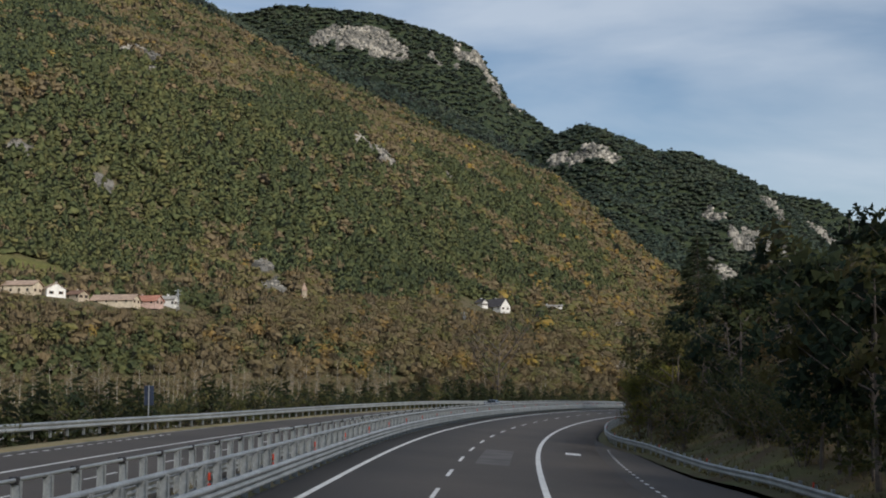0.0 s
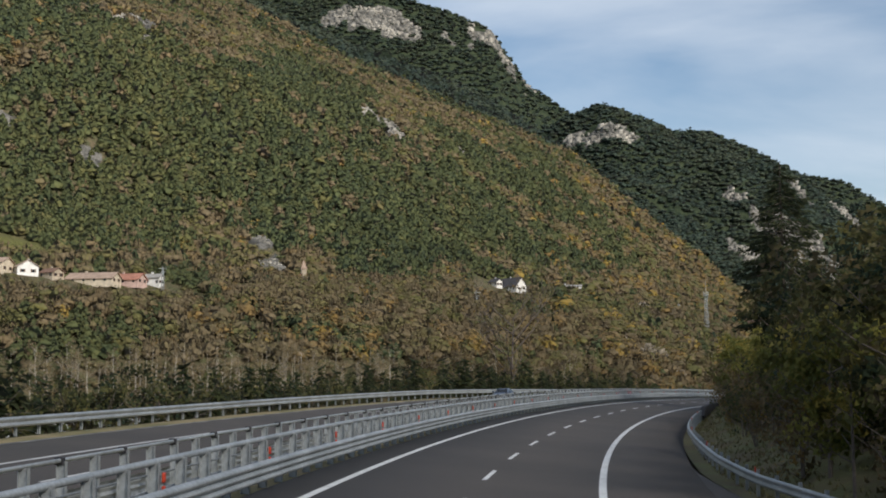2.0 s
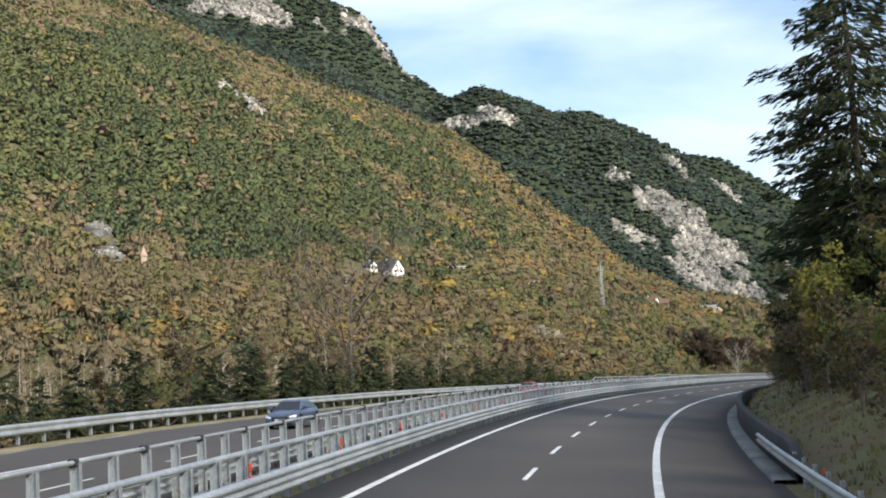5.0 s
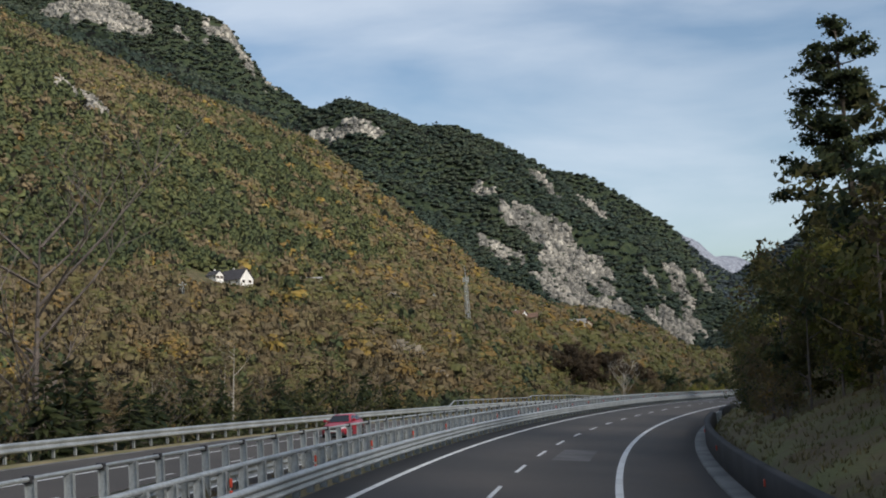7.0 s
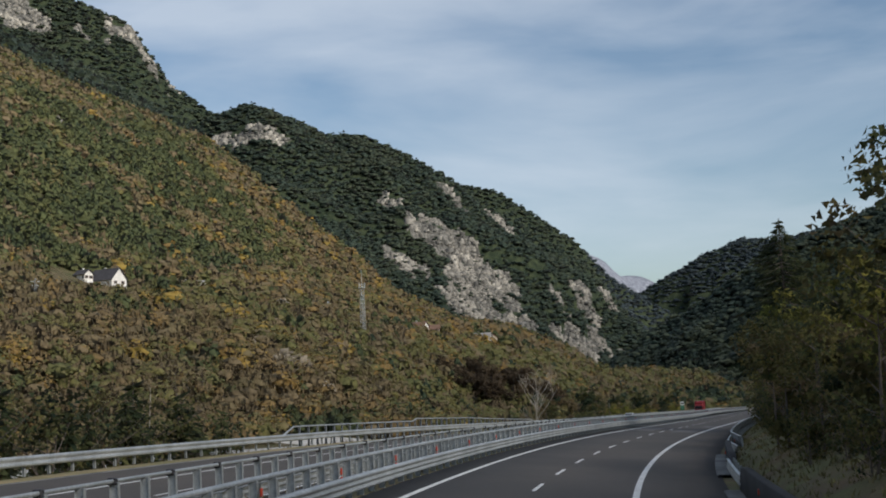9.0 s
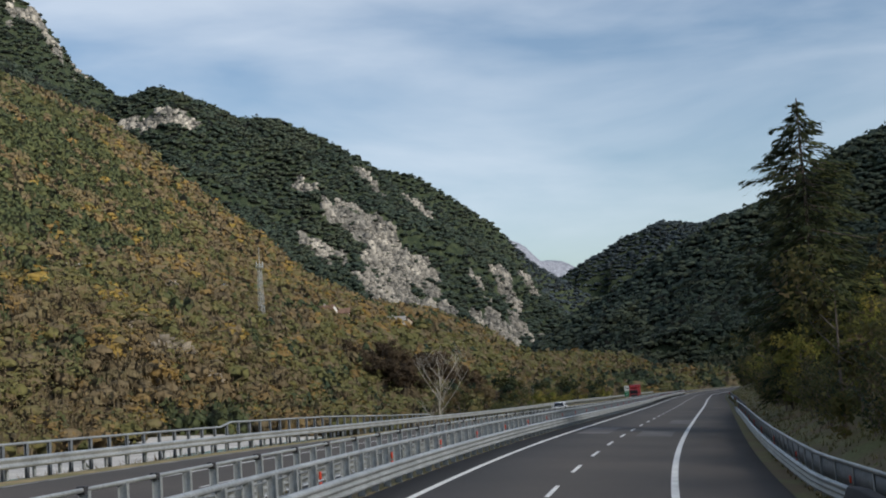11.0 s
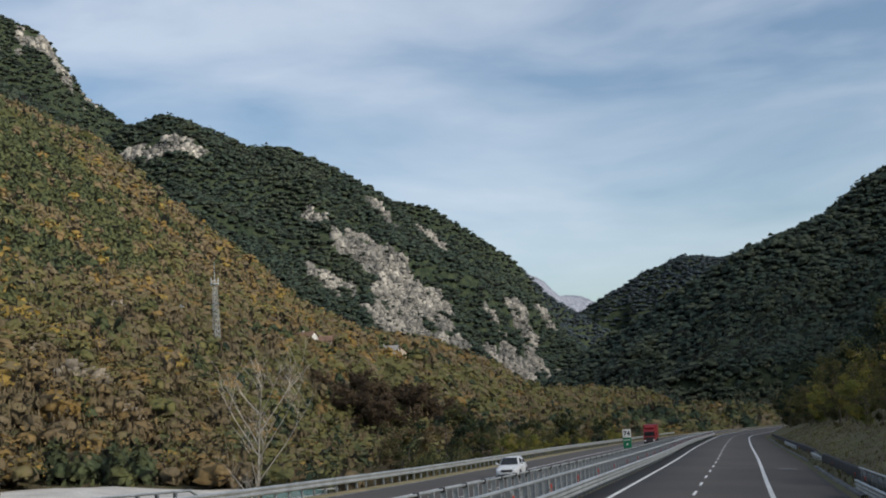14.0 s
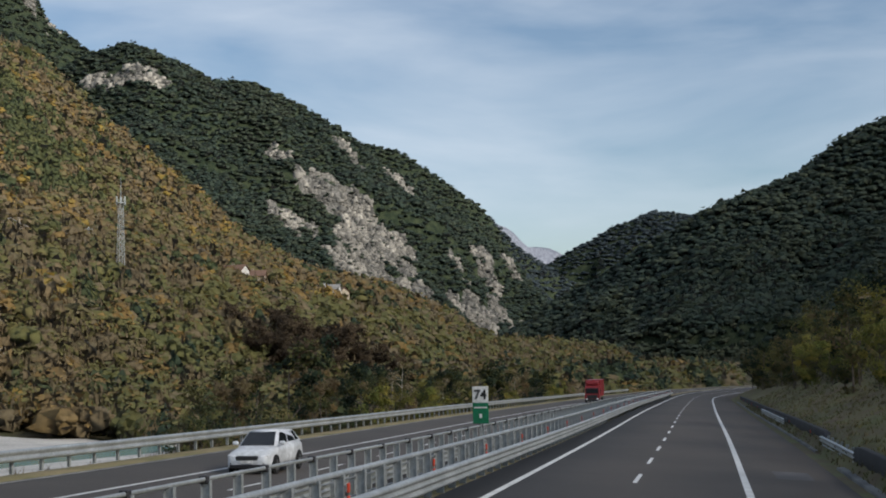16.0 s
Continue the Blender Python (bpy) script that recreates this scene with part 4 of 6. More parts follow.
# ---------------------------------------------------------------- barriers
W3 = [(0, 0.83), (0.05, 0.81), (0.085, 0.775), (0.085, 0.72), (0.02, 0.675), (0.02, 0.645), (0.085, 0.60), (0.085, 0.55), (0.02, 0.505), (0.02, 0.475), (0.085, 0.43), (0.085, 0.375), (0.05, 0.34), (0, 0.32)]
W2 = [(0, 0.80), (0.05, 0.785), (0.085, 0.75), (0.085, 0.69), (0.02, 0.64), (0.02, 0.60), (0.085, 0.55), (0.085, 0.49), (0.05, 0.455), (0, 0.44)]


W2B = [(a, 0.40 + (z - 0.44) * 1.35) for a, z in W2]


def wave(form, o, side, up=0.0):
    """A corrugated beam's closed section; side: which way it faces."""
    front = [(o + side * a * 1.35, z + up) for a, z in form]
    return front + [(x - side * 0.008, z) for x, z in reversed(front)]


def tube(o, z, w, h):
    c = 0.3 * min(w, h)
    return [(o - w / 2 + c, z - h / 2), (o + w / 2 - c, z - h / 2), (o + w / 2, z - h / 2 + c), (o + w / 2, z + h / 2 - c), (o + w / 2 - c, z + h / 2), (o - w / 2 + c, z + h / 2), (o - w / 2, z + h / 2 - c), (o - w / 2, z - h / 2 + c)]


def post_mesh(name, high, wide=0.12, deep=0.10, mat=None):
    """A steel post with flanges, foot at the origin, y along the road."""
    bm = bmesh.new()
    box(bm, (0.008, wide, high), (deep / 2, 0, high / 2))
    box(bm, (0.008, wide, high), (-deep / 2, 0, high / 2))
    box(bm, (deep, 0.008, high), (0, 0, high / 2))
    me = bpy.data.meshes.new(name)
    bm.to_mesh(me)
    bm.free()
    me.materials.append(mat or STEEL)
    return me


def at_road(t, o, dz=0.0, turn=0.0):
    """A pose on the road, y along it."""
    p = road(t, o, dz)
    return pose(*p, 0, 0, -math.degrees(float(np.interp(t, R_T, R_H))) + turn)


def reflector_mesh():
    bm = bmesh.new()
    box(bm, (0.05, 0.13, 0.20), (0, 0, 0), 0.015)
    me = bpy.data.meshes.new("reflector")
    bm.to_mesh(me)
    bm.free()
    me.materials.append(RED)
    return me


REFLECT = reflector_mesh()


def barrier(label, a, b, o, side, form, posts, high, top=None, low=None, panel=None, reflect=0, up=0.0, step=2.25, joints=False, girth=(0.16, 0.10)):
    """A road barrier between the times a and b; o may be a function of the time."""
    thing = tagged(new("guard_rail", None), label, "guard rail", "guard rails")
    ts = metres(a, b, 2.5)
    off = o if callable(o) else (lambda t: np.full(np.shape(t), float(o)))

    def strip(name, section, mat, lab=""):
        n = len(section)
        base = off(ts)
        v = np.stack([road(ts, base + so_, dz) for so_, dz in section], 1).reshape(-1, 3)
        i, j = np.meshgrid(np.arange(len(ts) - 1), np.arange(n), indexing="ij")
        i, j = i.ravel(), j.ravel()
        f = np.stack([i * n + j, i * n + (j + 1) % n, (i + 1) * n + (j + 1) % n, (i + 1) * n + j], 1)
        return child(name, mesh_from(name, v, f, mat), thing, None, lab)

    if form:
        strip("beam", wave(form, 0, side, up), STEEL)
    if top:
        strip("top_rail", tube(*top), STEEL)
    if low:
        strip("lower_rail", tube(*low), STEEL_DARK)
    if panel:
        strip("panel", [(panel[0] - 0.01, panel[1]), (panel[0] + 0.01, panel[1]), (panel[0] + 0.01, panel[2]), (panel[0] - 0.01, panel[2])], STEEL_DARK, "dark metal infill panel")
    me = post_mesh("post", high, *girth)
    spots, rest = np.arange(a, b, step / SPEED), []
    for n, t in enumerate(spots):
        ob = float(off(t))
        if n < 300:
            child("post", me, thing, at_road(t, ob + posts))
        else:
            rest.append(at_road(t, ob + posts))
        if joints and n % 2 == 0:
            child("joint", JOINT, thing, at_road(t, ob + top[0], top[1]))
        if reflect and n % reflect == 2:
            child("reflector", REFLECT, thing, at_road(t, ob + posts * 0.5, (0.98 if form is W3 else 0.88) + up), "red reflector")
            if form is W3:
                child("reflector", REFLECT, thing, at_road(t, ob + posts * 0.5, 0.62 + up + 0.1), "red reflector")
    if rest:
        co = np.array([v.co[:] for v in me.vertices])
        fc = np.array([p.vertices[:] for p in me.polygons])
        v = np.concatenate([co @ np.array(m.to_3x3()).T + np.array(m.translation) for m in rest])
        f = np.concatenate([fc + k * len(co) for k in range(len(rest))])
        tagged(child("far_posts", mesh_from("far_posts", v, f, STEEL), thing), "", kind="stuff")
    return thing


bmj = bmesh.new()
box(bmj, (0.20, 0.16, 0.17), (0, 0, 0.0), 0.02)
JOINT = bpy.data.meshes.new("joint")
bmj.to_mesh(JOINT)
bmj.free()
JOINT.materials.append(material("black_steel", (0.03, 0.03, 0.035), 0.6))

barrier("galvanised steel median barrier with triple-wave beam and top rail", -0.6, 27, -7.2, 1, W3, -0.38, 1.24, top=(-0.42, 1.25, 0.14, 0.12), low=(-0.62, 0.62, 0.07, 0.06), reflect=5, step=1.7, girth=(0.14, 0.20))
barrier("galvanised steel median barrier facing the far carriageway", -0.6, 27, -10.9, -1, W3, 0.30, 1.48, top=(0.25, 1.50, 0.13, 0.10), low=(0.5, 0.72, 0.07, 0.06), joints=True, step=1.9, girth=(0.14, 0.20))
barrier("long galvanised double-wave guard rail beside the far verge", -2, 30, lambda t: np.interp(t, [-2, 2.6, 4.0, 30], [-29, -28.5, -26.2, -26.2]), 1, W2B, -0.16, 0.86, up=0.06, reflect=0)
barrier("galvanised double-wave guard rail along the lay-by and emergency lane", -1.5, 7.05, lambda t: np.interp(t, [-1.5, 2.1, 2.46, 3.3, 3.75, 4.1, 4.7, 5.2, 7.05], [12.2, 10.6, 9.3, 8.2, 6.3, 5.8, 5.5, 5.25, 5.2]), -1, W2, 0.16, 0.90, reflect=7)
barrier("short piece of triple-wave guard rail between the walls", 11.05, 11.6, 5.3, -1, W3, 0.2, 0.95)
barrier("steel barrier with dark infill panel and top rail", 12.25, 16.65, lambda t: np.interp(t, [12.25, 12.6, 16.65], [6.1, 5.45, 5.35]), -1, W3, 0.25, 1.35, top=(0.2, 1.38, 0.12, 0.10), panel=(0.24, 0.75, 1.33), reflect=5)
barrier("short piece of triple-wave guard rail in front of the wall", 18.25, 18.9, 6.05, -1, W3, 0.15, 0.95)
barrier("piece of triple-wave guard rail in front of the wall", 20.1, 21.6, 6.0, -1, W3, 0.15, 0.95)


def wall_piece(a, b, o, high, label):
    ts = metres(a, b, 1.5)
    ends = np.minimum(1, np.minimum((ts - a), (b - ts)) * SPEED / 2.5 + 0.35)
    sec = [(o, -0.3), (o, 1), (o + 0.06, 1.04), (o + 0.3, 1.04), (o + 0.36, 1), (o + 0.36, -0.3)]
    v = np.stack([road(ts, x, z if z < 0 else z * high * ends) for x, z in sec], 1).reshape(-1, 3)
    n = len(sec)
    i, j = np.meshgrid(np.arange(len(ts) - 1), np.arange(n), indexing="ij")
    i, j = i.ravel(), j.ravel()
    f = np.stack([i * n + j, i * n + (j + 1) % n, (i + 1) * n + (j + 1) % n, (i + 1) * n + j], 1)
    thing = tagged(new("retaining_wall", None), label, "retaining wall", "retaining walls")
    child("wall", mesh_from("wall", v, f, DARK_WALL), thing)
    k = ribbon("kerb", ts, [(o - 0.62, -0.2), (o - 0.62, 0.07), (o - 0.56, 0.11), (o - 0.2, 0.13), (o + 0.02, 0.15)], CONCRETE)
    child("kerb", k, thing, None, "pale weathered concrete kerb")
    for t in np.arange(a + 0.4, b - 0.2, 0.75):
        child("reflector", REFLECT, thing, at_road(float(t), o - 0.02, high * 0.68), "red reflector")


wall_piece(6.55, 11.1, 5.25, 1.15, "dark low retaining wall with a concrete kerb")
wall_piece(11.5, 12.35, 5.3, 1.1, "dark low retaining wall with a concrete kerb")
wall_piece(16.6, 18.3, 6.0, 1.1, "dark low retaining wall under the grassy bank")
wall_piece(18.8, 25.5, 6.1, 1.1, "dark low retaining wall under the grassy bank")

# bridge parapet outside the far carriageway
par = tagged(new("bridge_parapet", None), "grey steel bridge parapet with upright posts and handrail", "parapet")
PT = np.concatenate([metres(12.75, 14.05, 1.5), metres(14.12, 16.42, 1.5)])
PH = np.interp(PT, [12.75, 14.05, 14.12, 15.0, 15.6, 16.42], [1.42, 1.42, 1.68, 1.6, 1.35, 1.1])
hv = np.stack([road(PT, o, dz + PH) for o, dz in tube(-27.3, 0.0, 0.16, 0.12)], 1).reshape(-1, 3)
i, j = np.meshgrid(np.arange(len(PT) - 1), np.arange(8), indexing="ij")
i, j = i.ravel(), j.ravel()
child("handrail", mesh_from("handrail", hv, np.stack([i * 8 + j, i * 8 + (j + 1) % 8, (i + 1) * 8 + (j + 1) % 8, (i + 1) * 8 + j], 1), STEEL), par)
for t in np.arange(12.8, 16.42, 2.0 / SPEED):
    h = float(np.interp(t, PT, PH))
    child("post", post_mesh("post", h + 0.5, 0.22, 0.12, STEEL_DARK), par, at_road(float(t), -27.3, -0.5))
for a, b, z0, z1 in ((12.66, 12.75, 0.8, 1.42), (16.42, 16.5, 1.1, 0.5)):
    part("end_rail", rod(bmesh.new(), road(a, -27.3, z0), road(b, -27.3, z1), 0.07), STEEL, par)

# river beside the woods
RT = metres(-3.4, 33, 8)
for name, sec, mat, lab in (("river_bank", [(-128, -9), (-120, -3.6), (-103, -4.3), (-92, -5.0), (-78, -5.0), (-66, -4.4), (-57, -4.0), (-50, -4.3), (-46, -9)], GRAVEL, "pale gravel river bed"), ("river", [(-97, -4.55), (-68, -4.55)], WATER, "turquoise mountain river")):
    v = np.stack([np.concatenate([road(RT, np.where(RT < 22.5, o, min(o, o - 14) if o > -60 else o) - 50 * np.clip((13 - RT) / 4, 0, 1))[:, :2] + 4 * np.stack([np.sin(RT * 1.9 + o), np.cos(RT * 1.3 + o)], 1), (np.interp(RT, R_T, R_Z) + dz)[:, None]], 1) for o, dz in sec], 1).reshape(-1, 3)
    n = len(sec)
    i, j = np.meshgrid(np.arange(len(RT) - 1), np.arange(n - 1), indexing="ij")
    i, j = i.ravel(), j.ravel()
    tagged(new(name, mesh_from(name, v, np.stack([i * n + j, i * n + j + 1, (i + 1) * n + j + 1, (i + 1) * n + j], 1), mat, smooth=True)), lab, "river", kind="structure")


bu, bv = np.meshgrid(np.linspace(-1.15, 1.15, 50), np.linspace(-1.15, 1.15, 50), indexing="ij")
bx, by = BAR[0] + bu * BAR[2], BAR[1] + bv * BAR[3]
edge = 1 - np.hypot(bu, bv) + 0.16 * fbm(bx, by, 9, 91)
bz = ground_z(bx, by) + np.clip(edge * 3, -1.0, 0.2) + 0.12 * fbm(bx, by, 4, 92)
i, j = np.meshgrid(np.arange(49), np.arange(49), indexing="ij")
i, j = i.ravel(), j.ravel()
tagged(new("gravel_bar", mesh_from("gravel_bar", np.stack([bx, by, bz], -1).reshape(-1, 3), np.stack([i * 50 + j, (i + 1) * 50 + j, (i + 1) * 50 + j + 1, i * 50 + j + 1], 1), GRAVEL, smooth=True)), "pale gravel bar beside the river", "river", kind="structure")


# ---------------------------------------------------------------- trees near the road
def leaf_mesh(name, centres, size, tint, rng, flat=0.6, stretch=None, mat=None):
    """Small leaf triangles round the given centres."""
    n = len(centres)
    mid = np.array([0, 0, centres[:, 2].max() * 0.45])
    d = facing((centres - mid) * np.array([1, 1, 0.7]) + 1e-3 + np.array([0, 0, 0.25]), rng, 0.75)
    if stretch is not None:
        d = rng.normal(size=(n, 3, 3))
        d /= np.linalg.norm(d, axis=2, keepdims=True)
        d = d * 0.38 + stretch[:, None, :] * np.array([-0.9, 0.1, 0.9])[None, :, None]
    v = centres[:, None, :] + d * size * (0.6 + 0.8 * rng.rand(n, 1, 1))
    me = mesh_from(name, v.reshape(-1, 3), np.arange(3 * n).reshape(-1, 3), mat or LEAVES)
    each = np.repeat(np.clip(tint + 0.05 * rng.normal(size=n), 0, 1), 3)
    me.attributes.new("tint", "FLOAT", "POINT").data.foreach_set("value", each.astype(np.float32))
    soften(me, (v - mid) / np.array([1, 1, 1.3]), 0.3 * float(centres[:, 2].max()))
    return me


def spruce(high, seed, leaves, droop=0.25, spread=0.30, bare_low=0.05, gaps=0.0, most=99.0, dense=0, kind_label="dark green spruce with drooping tiers of branches"):
    """Trunk with whorls of hanging branches."""
    rng = np.random.RandomState(seed)
    thing = tagged(new("spruce_tree", None), kind_label, "tree", "conifers beside the motorway")
    bm = bmesh.new()
    rod(bm, (0, 0, -0.6), (0, 0, high * 0.5), 0.014 * high, 0.008 * high, 9)
    rod(bm, (0, 0, high * 0.5), (0, 0, high), 0.008 * high, 0.002 * high, 7)
    cs, dirs = [], []
    rows = int(high * 2.0) + 5
    total = 0
    spec = []
    for k in range(rows):
        f = bare_low + (1 - bare_low) * (k + 0.5 * rng.rand()) / rows
        reach = spread * high * (1 - f) ** 0.85 * (0.75 + 0.5 * rng.rand()) + 0.06
        if rng.rand() < gaps:
            reach *= 0.5
        reach = min(reach, most * (0.8 + 0.3 * rng.rand()))
        for b in range(5 + rng.randint(3)):
            spec.append((f * high, reach * (0.7 + 0.45 * rng.rand()), rng.rand() * 2 * np.pi))
            total += reach
    for z, reach, a in spec:
        n = max(2, int(leaves * reach / total))
        u = np.sqrt(rng.rand(n)) * 0.95 + 0.05
        sag = -droop * reach * u ** 1.5 + 0.14 * reach * u ** 4
        side = (rng.rand(n) - 0.5) * 0.45 * reach * (1.05 - u) + rng.normal(size=n) * 0.05
        hang = -np.abs(rng.normal(size=n)) * 0.10 * min(reach, 2.5)
        c, s = math.cos(a), math.sin(a)
        cs.append(np.stack([c * u * reach - s * side, s * u * reach + c * side, z + sag + hang], 1))
        dirs.append(np.tile((c, s, -droop * 1.5), (n, 1)))
        if reach > 0.5:
            rod(bm, (0, 0, z), (c * reach * 0.9, s * reach * 0.9, z - droop * reach * 0.8), 0.012 * reach + 0.012, 0.008, 3)
    part("trunk", bm, BARK, thing)
    cs, dirs = np.concatenate(cs), np.concatenate(dirs)
    sizes = np.full((len(cs), 1, 1), 0.19 + 0.004 * high)
    if dense:
        # the heart of the crown, closed with larger sprays
        h = 1 - np.sqrt(rng.rand(dense)) * 0.9
        rad = np.minimum(spread * high * (1 - h) ** 0.85, most) * 0.62 * rng.rand(dense) ** 0.6
        a = rng.rand(dense) * 2 * np.pi
        cs = np.concatenate([cs, np.stack([np.cos(a) * rad, np.sin(a) * rad, h * high - 0.2 * rad], 1)])
        dirs = np.concatenate([dirs, np.stack([np.cos(a), np.sin(a), -0.4 + 0 * a], 1)])
        sizes = np.concatenate([sizes, np.full((dense, 1, 1), 0.42)])
    child("crown", leaf_mesh("crown", cs, sizes, 0.05 + 0.09 * rng.rand(len(cs)), rng, 0.6, dirs), thing)
    return thing


def broadleaf(high, wide, seed, leaves, tint, name="broadleaf_tree", label="autumn broadleaf tree", low=0.15, size=0.2, bark=None, bare=False, spread_tint=0.12, limbs=6, twigs=5, slim=1.0, leaf_mat=None, rise=0.45):
    """Trunk, limbs and an uneven crown of leaf clumps with gaps."""
    rng = np.random.RandomState(seed)
    thing = tagged(new(name, None), label, "bush" if "bush" in name or "shrub" in name else "tree", "plants beside the motorway")
    bm = bmesh.new()
    tips = []
    stems = 1 if low > 0.1 else 3
    for s in range(stems):
        lean = rng.normal(size=2) * (0.04 if stems == 1 else 0.22) * high
        mid = Vector((lean[0] * 0.4, lean[1] * 0.4, high * 0.45))
        top = Vector((lean[0], lean[1], high * 0.93))
        r0 = (0.012 * high + 0.02) * slim
        rod(bm, (lean[0] * 0.05, lean[1] * 0.05, -0.4), mid, r0, r0 * 0.65, 6)
        rod(bm, mid, top, r0 * 0.65, r0 * 0.15, 6)
        tips.append(top)
        for k in range(limbs):
            f = low + (0.93 - low) * (k + rng.rand()) / limbs
            a = rng.rand() * 2 * math.pi
            root = Vector((0, 0, 0)).lerp(mid, f / 0.45) if f < 0.45 else mid.lerp(top, (f - 0.45) / 0.48)
            reach = wide * 0.5 * math.sin(math.pi * min(0.97, max(0.12, (f - low * 0.6) / (1.05 - low * 0.6)))) ** 0.7 * (0.7 + 0.5 * rng.rand())
            tip = root + Vector((math.cos(a) * reach, math.sin(a) * reach, reach * (rise + 0.5 * rng.rand())))
            bend = root.lerp(tip, 0.55) + Vector((0, 0, -0.06 * reach))
            rod(bm, root, bend, r0 * 0.38, r0 * 0.24, 4)
            rod(bm, bend, tip, r0 * 0.24, r0 * 0.06, 3)
            tips += [tip, bend]
            for _ in range(twigs if bare else 0):
                tw = bend.lerp(tip, rng.rand())
                end = tw + Vector((rng.normal() * 0.3 * reach, rng.normal() * 0.3 * reach, (0.3 + 0.5 * rng.rand()) * reach))
                rod(bm, tw, end, r0 * 0.13, r0 * 0.03, 3)
                tips.append(end)
                if bare:
                    for _ in range(2):
                        t2 = tw.lerp(end, 0.3 + 0.6 * rng.rand())
                        rod(bm, t2, t2 + Vector((rng.normal() * 0.15 * reach, rng.normal() * 0.15 * reach, 0.3 * reach)), r0 * 0.06, r0 * 0.02, 3)
    part("trunk", bm, bark or BARK, thing)
    if leaves:
        tips = np.array([t[:] for t in tips])
        if not bare:
            # clumps fill the crown too
            extra = int(len(tips) * 0.8)
            base = tips[rng.randint(0, len(tips), extra)]
            tips = np.concatenate([tips, base * np.array([0.7, 0.7, 1.0]) + rng.normal(size=(extra, 3)) * np.array([0.06 * wide, 0.06 * wide, 0.06 * high])])
        pick = rng.randint(0, len(tips), leaves)
        rad = (0.15 if bare else 0.13) * wide * (0.6 + 0.7 * rng.rand(len(tips)))[pick]
        off = rng.normal(size=(leaves, 3))
        off *= (rad * rng.rand(leaves) ** 0.4 / np.linalg.norm(off, axis=1))[:, None]
        off[:, 2] *= 0.75
        cs = tips[pick] + off
        cs[:, 2] = np.maximum(cs[:, 2], 0.05)
        tone = tint + spread_tint * rng.normal(size=len(tips))[pick]
        child("crown", leaf_mesh("crown", cs, size, tone, rng, 0.8, mat=leaf_mat), thing)
    return thing


def put(ob, x, y, z, turn=0.0, scale=1.0):
    ob.matrix_basis = pose(x, y, z, 0, 0, turn) @ Matrix.Scale(scale, 4)
    return ob


def copy_thing_scaled(ob, m, scale):
    made = copy_thing(ob, m)
    made.matrix_basis = m @ Matrix.Scale(scale, 4)
    return made


# single trees that stand out
def spot(t, o):
    p = road(t, o)
    return float(p[0]), float(p[1])


fx, fy = 44.5, 187.5
put(spruce(24.8, 21, 20000, 0.32, 0.50, 0.06, most=5.0, dense=4200, kind_label="tall dark spruce with long drooping branches"), fx, fy, bank_z(7.8, 12.6) - 0.3)


def pine(high, seed, low, reach, label):
    """A Scots pine: bare lower trunk, uneven level limbs that carry loose plumes of needles."""
    rng = np.random.RandomState(seed)
    thing = tagged(new("pine_tree", None), label, "tree", "conifers beside the motorway")
    bm = bmesh.new()
    rod(bm, (0, 0, -0.8), (0.1, 0, high * 0.55), 0.017 * high, 0.009 * high, 9)
    rod(bm, (0.1, 0, high * 0.55), (0, 0, high), 0.009 * high, 0.0015 * high, 7)
    cs = []
    z = low * high
    while z < high - 0.3:
        f = (z - low * high) / (high * (1 - low))
        for k in range(3 + rng.randint(3)):
            far = reach * (1 - f) ** 0.6 * (0.45 + 0.65 * rng.rand()) * (0.8 if f < 0.1 else 1) + 0.25
            a = rng.rand() * 2 * math.pi
            d = Vector((math.cos(a), math.sin(a), 0))
            root, tip = Vector((0.05, 0, z + 0.3 * rng.normal())), Vector((0, 0, z)) + d * far + Vector((0, 0, far * (0.16 - 0.36 * (1 - f) * rng.rand())))
            bend = root.lerp(tip, 0.55) - Vector((0, 0, 0.09 * far))
            rod(bm, root, bend, 0.016 * far + 0.018, 0.012 * far + 0.01, 5)
            rod(bm, bend, tip, 0.012 * far + 0.01, 0.008, 4)
            for _ in range(2 + int(far * 2.6)):
                u = 0.28 + 0.75 * rng.rand() ** 0.8
                base = (bend.lerp(tip, (u - 0.55) / 0.45) if u > 0.55 else root.lerp(bend, u / 0.55))
                side = Vector((-d.y, d.x, 0)) * rng.normal() * 0.24 * far * (1.15 - 0.6 * u)
                end = base + side + Vector((0, 0, abs(rng.normal()) * 0.12))
                rod(bm, base, end, 0.010, 0.005, 3)
                m = 34 + rng.randint(18)
                blob = rng.normal(size=(m, 3)) * np.array([0.25, 0.25, 0.13]) + np.array(end[:]) + np.array([0, 0, 0.08])
                cs.append(blob)
        z += 0.55 + 0.45 * rng.rand()
    # two dead limbs under the crown
    for a, far in ((2.9, 3.0), (3.5, 1.9)):
        rod(bm, (0, 0, low * high - 0.6), (far * math.cos(a), far * math.sin(a), low * high - 0.1), 0.04, 0.012, 5)
    part("trunk", bm, BARK, thing)
    cs = np.concatenate(cs)
    child("crown", leaf_mesh("crown", cs, 0.13, 0.04 + 0.09 * rng.rand(len(cs)), rng), thing)
    return thing


px_, py_ = 61.5, 230.2
put(pine(19.8, 22, 0.41, 3.9, "tall open-crowned pine with a bare lower trunk"), px_, py_, bank_z(9.8, 11.5) - 0.3)
px_, py_ = spot(14.5, 10.3)
put(spruce(20.2, 23, 17000, 0.30, 0.64, 0.05, most=4.4, dense=3000, kind_label="dense dark spruce above the grassy bank"), px_, py_, bank_z(14.5, 10.7) - 0.3)

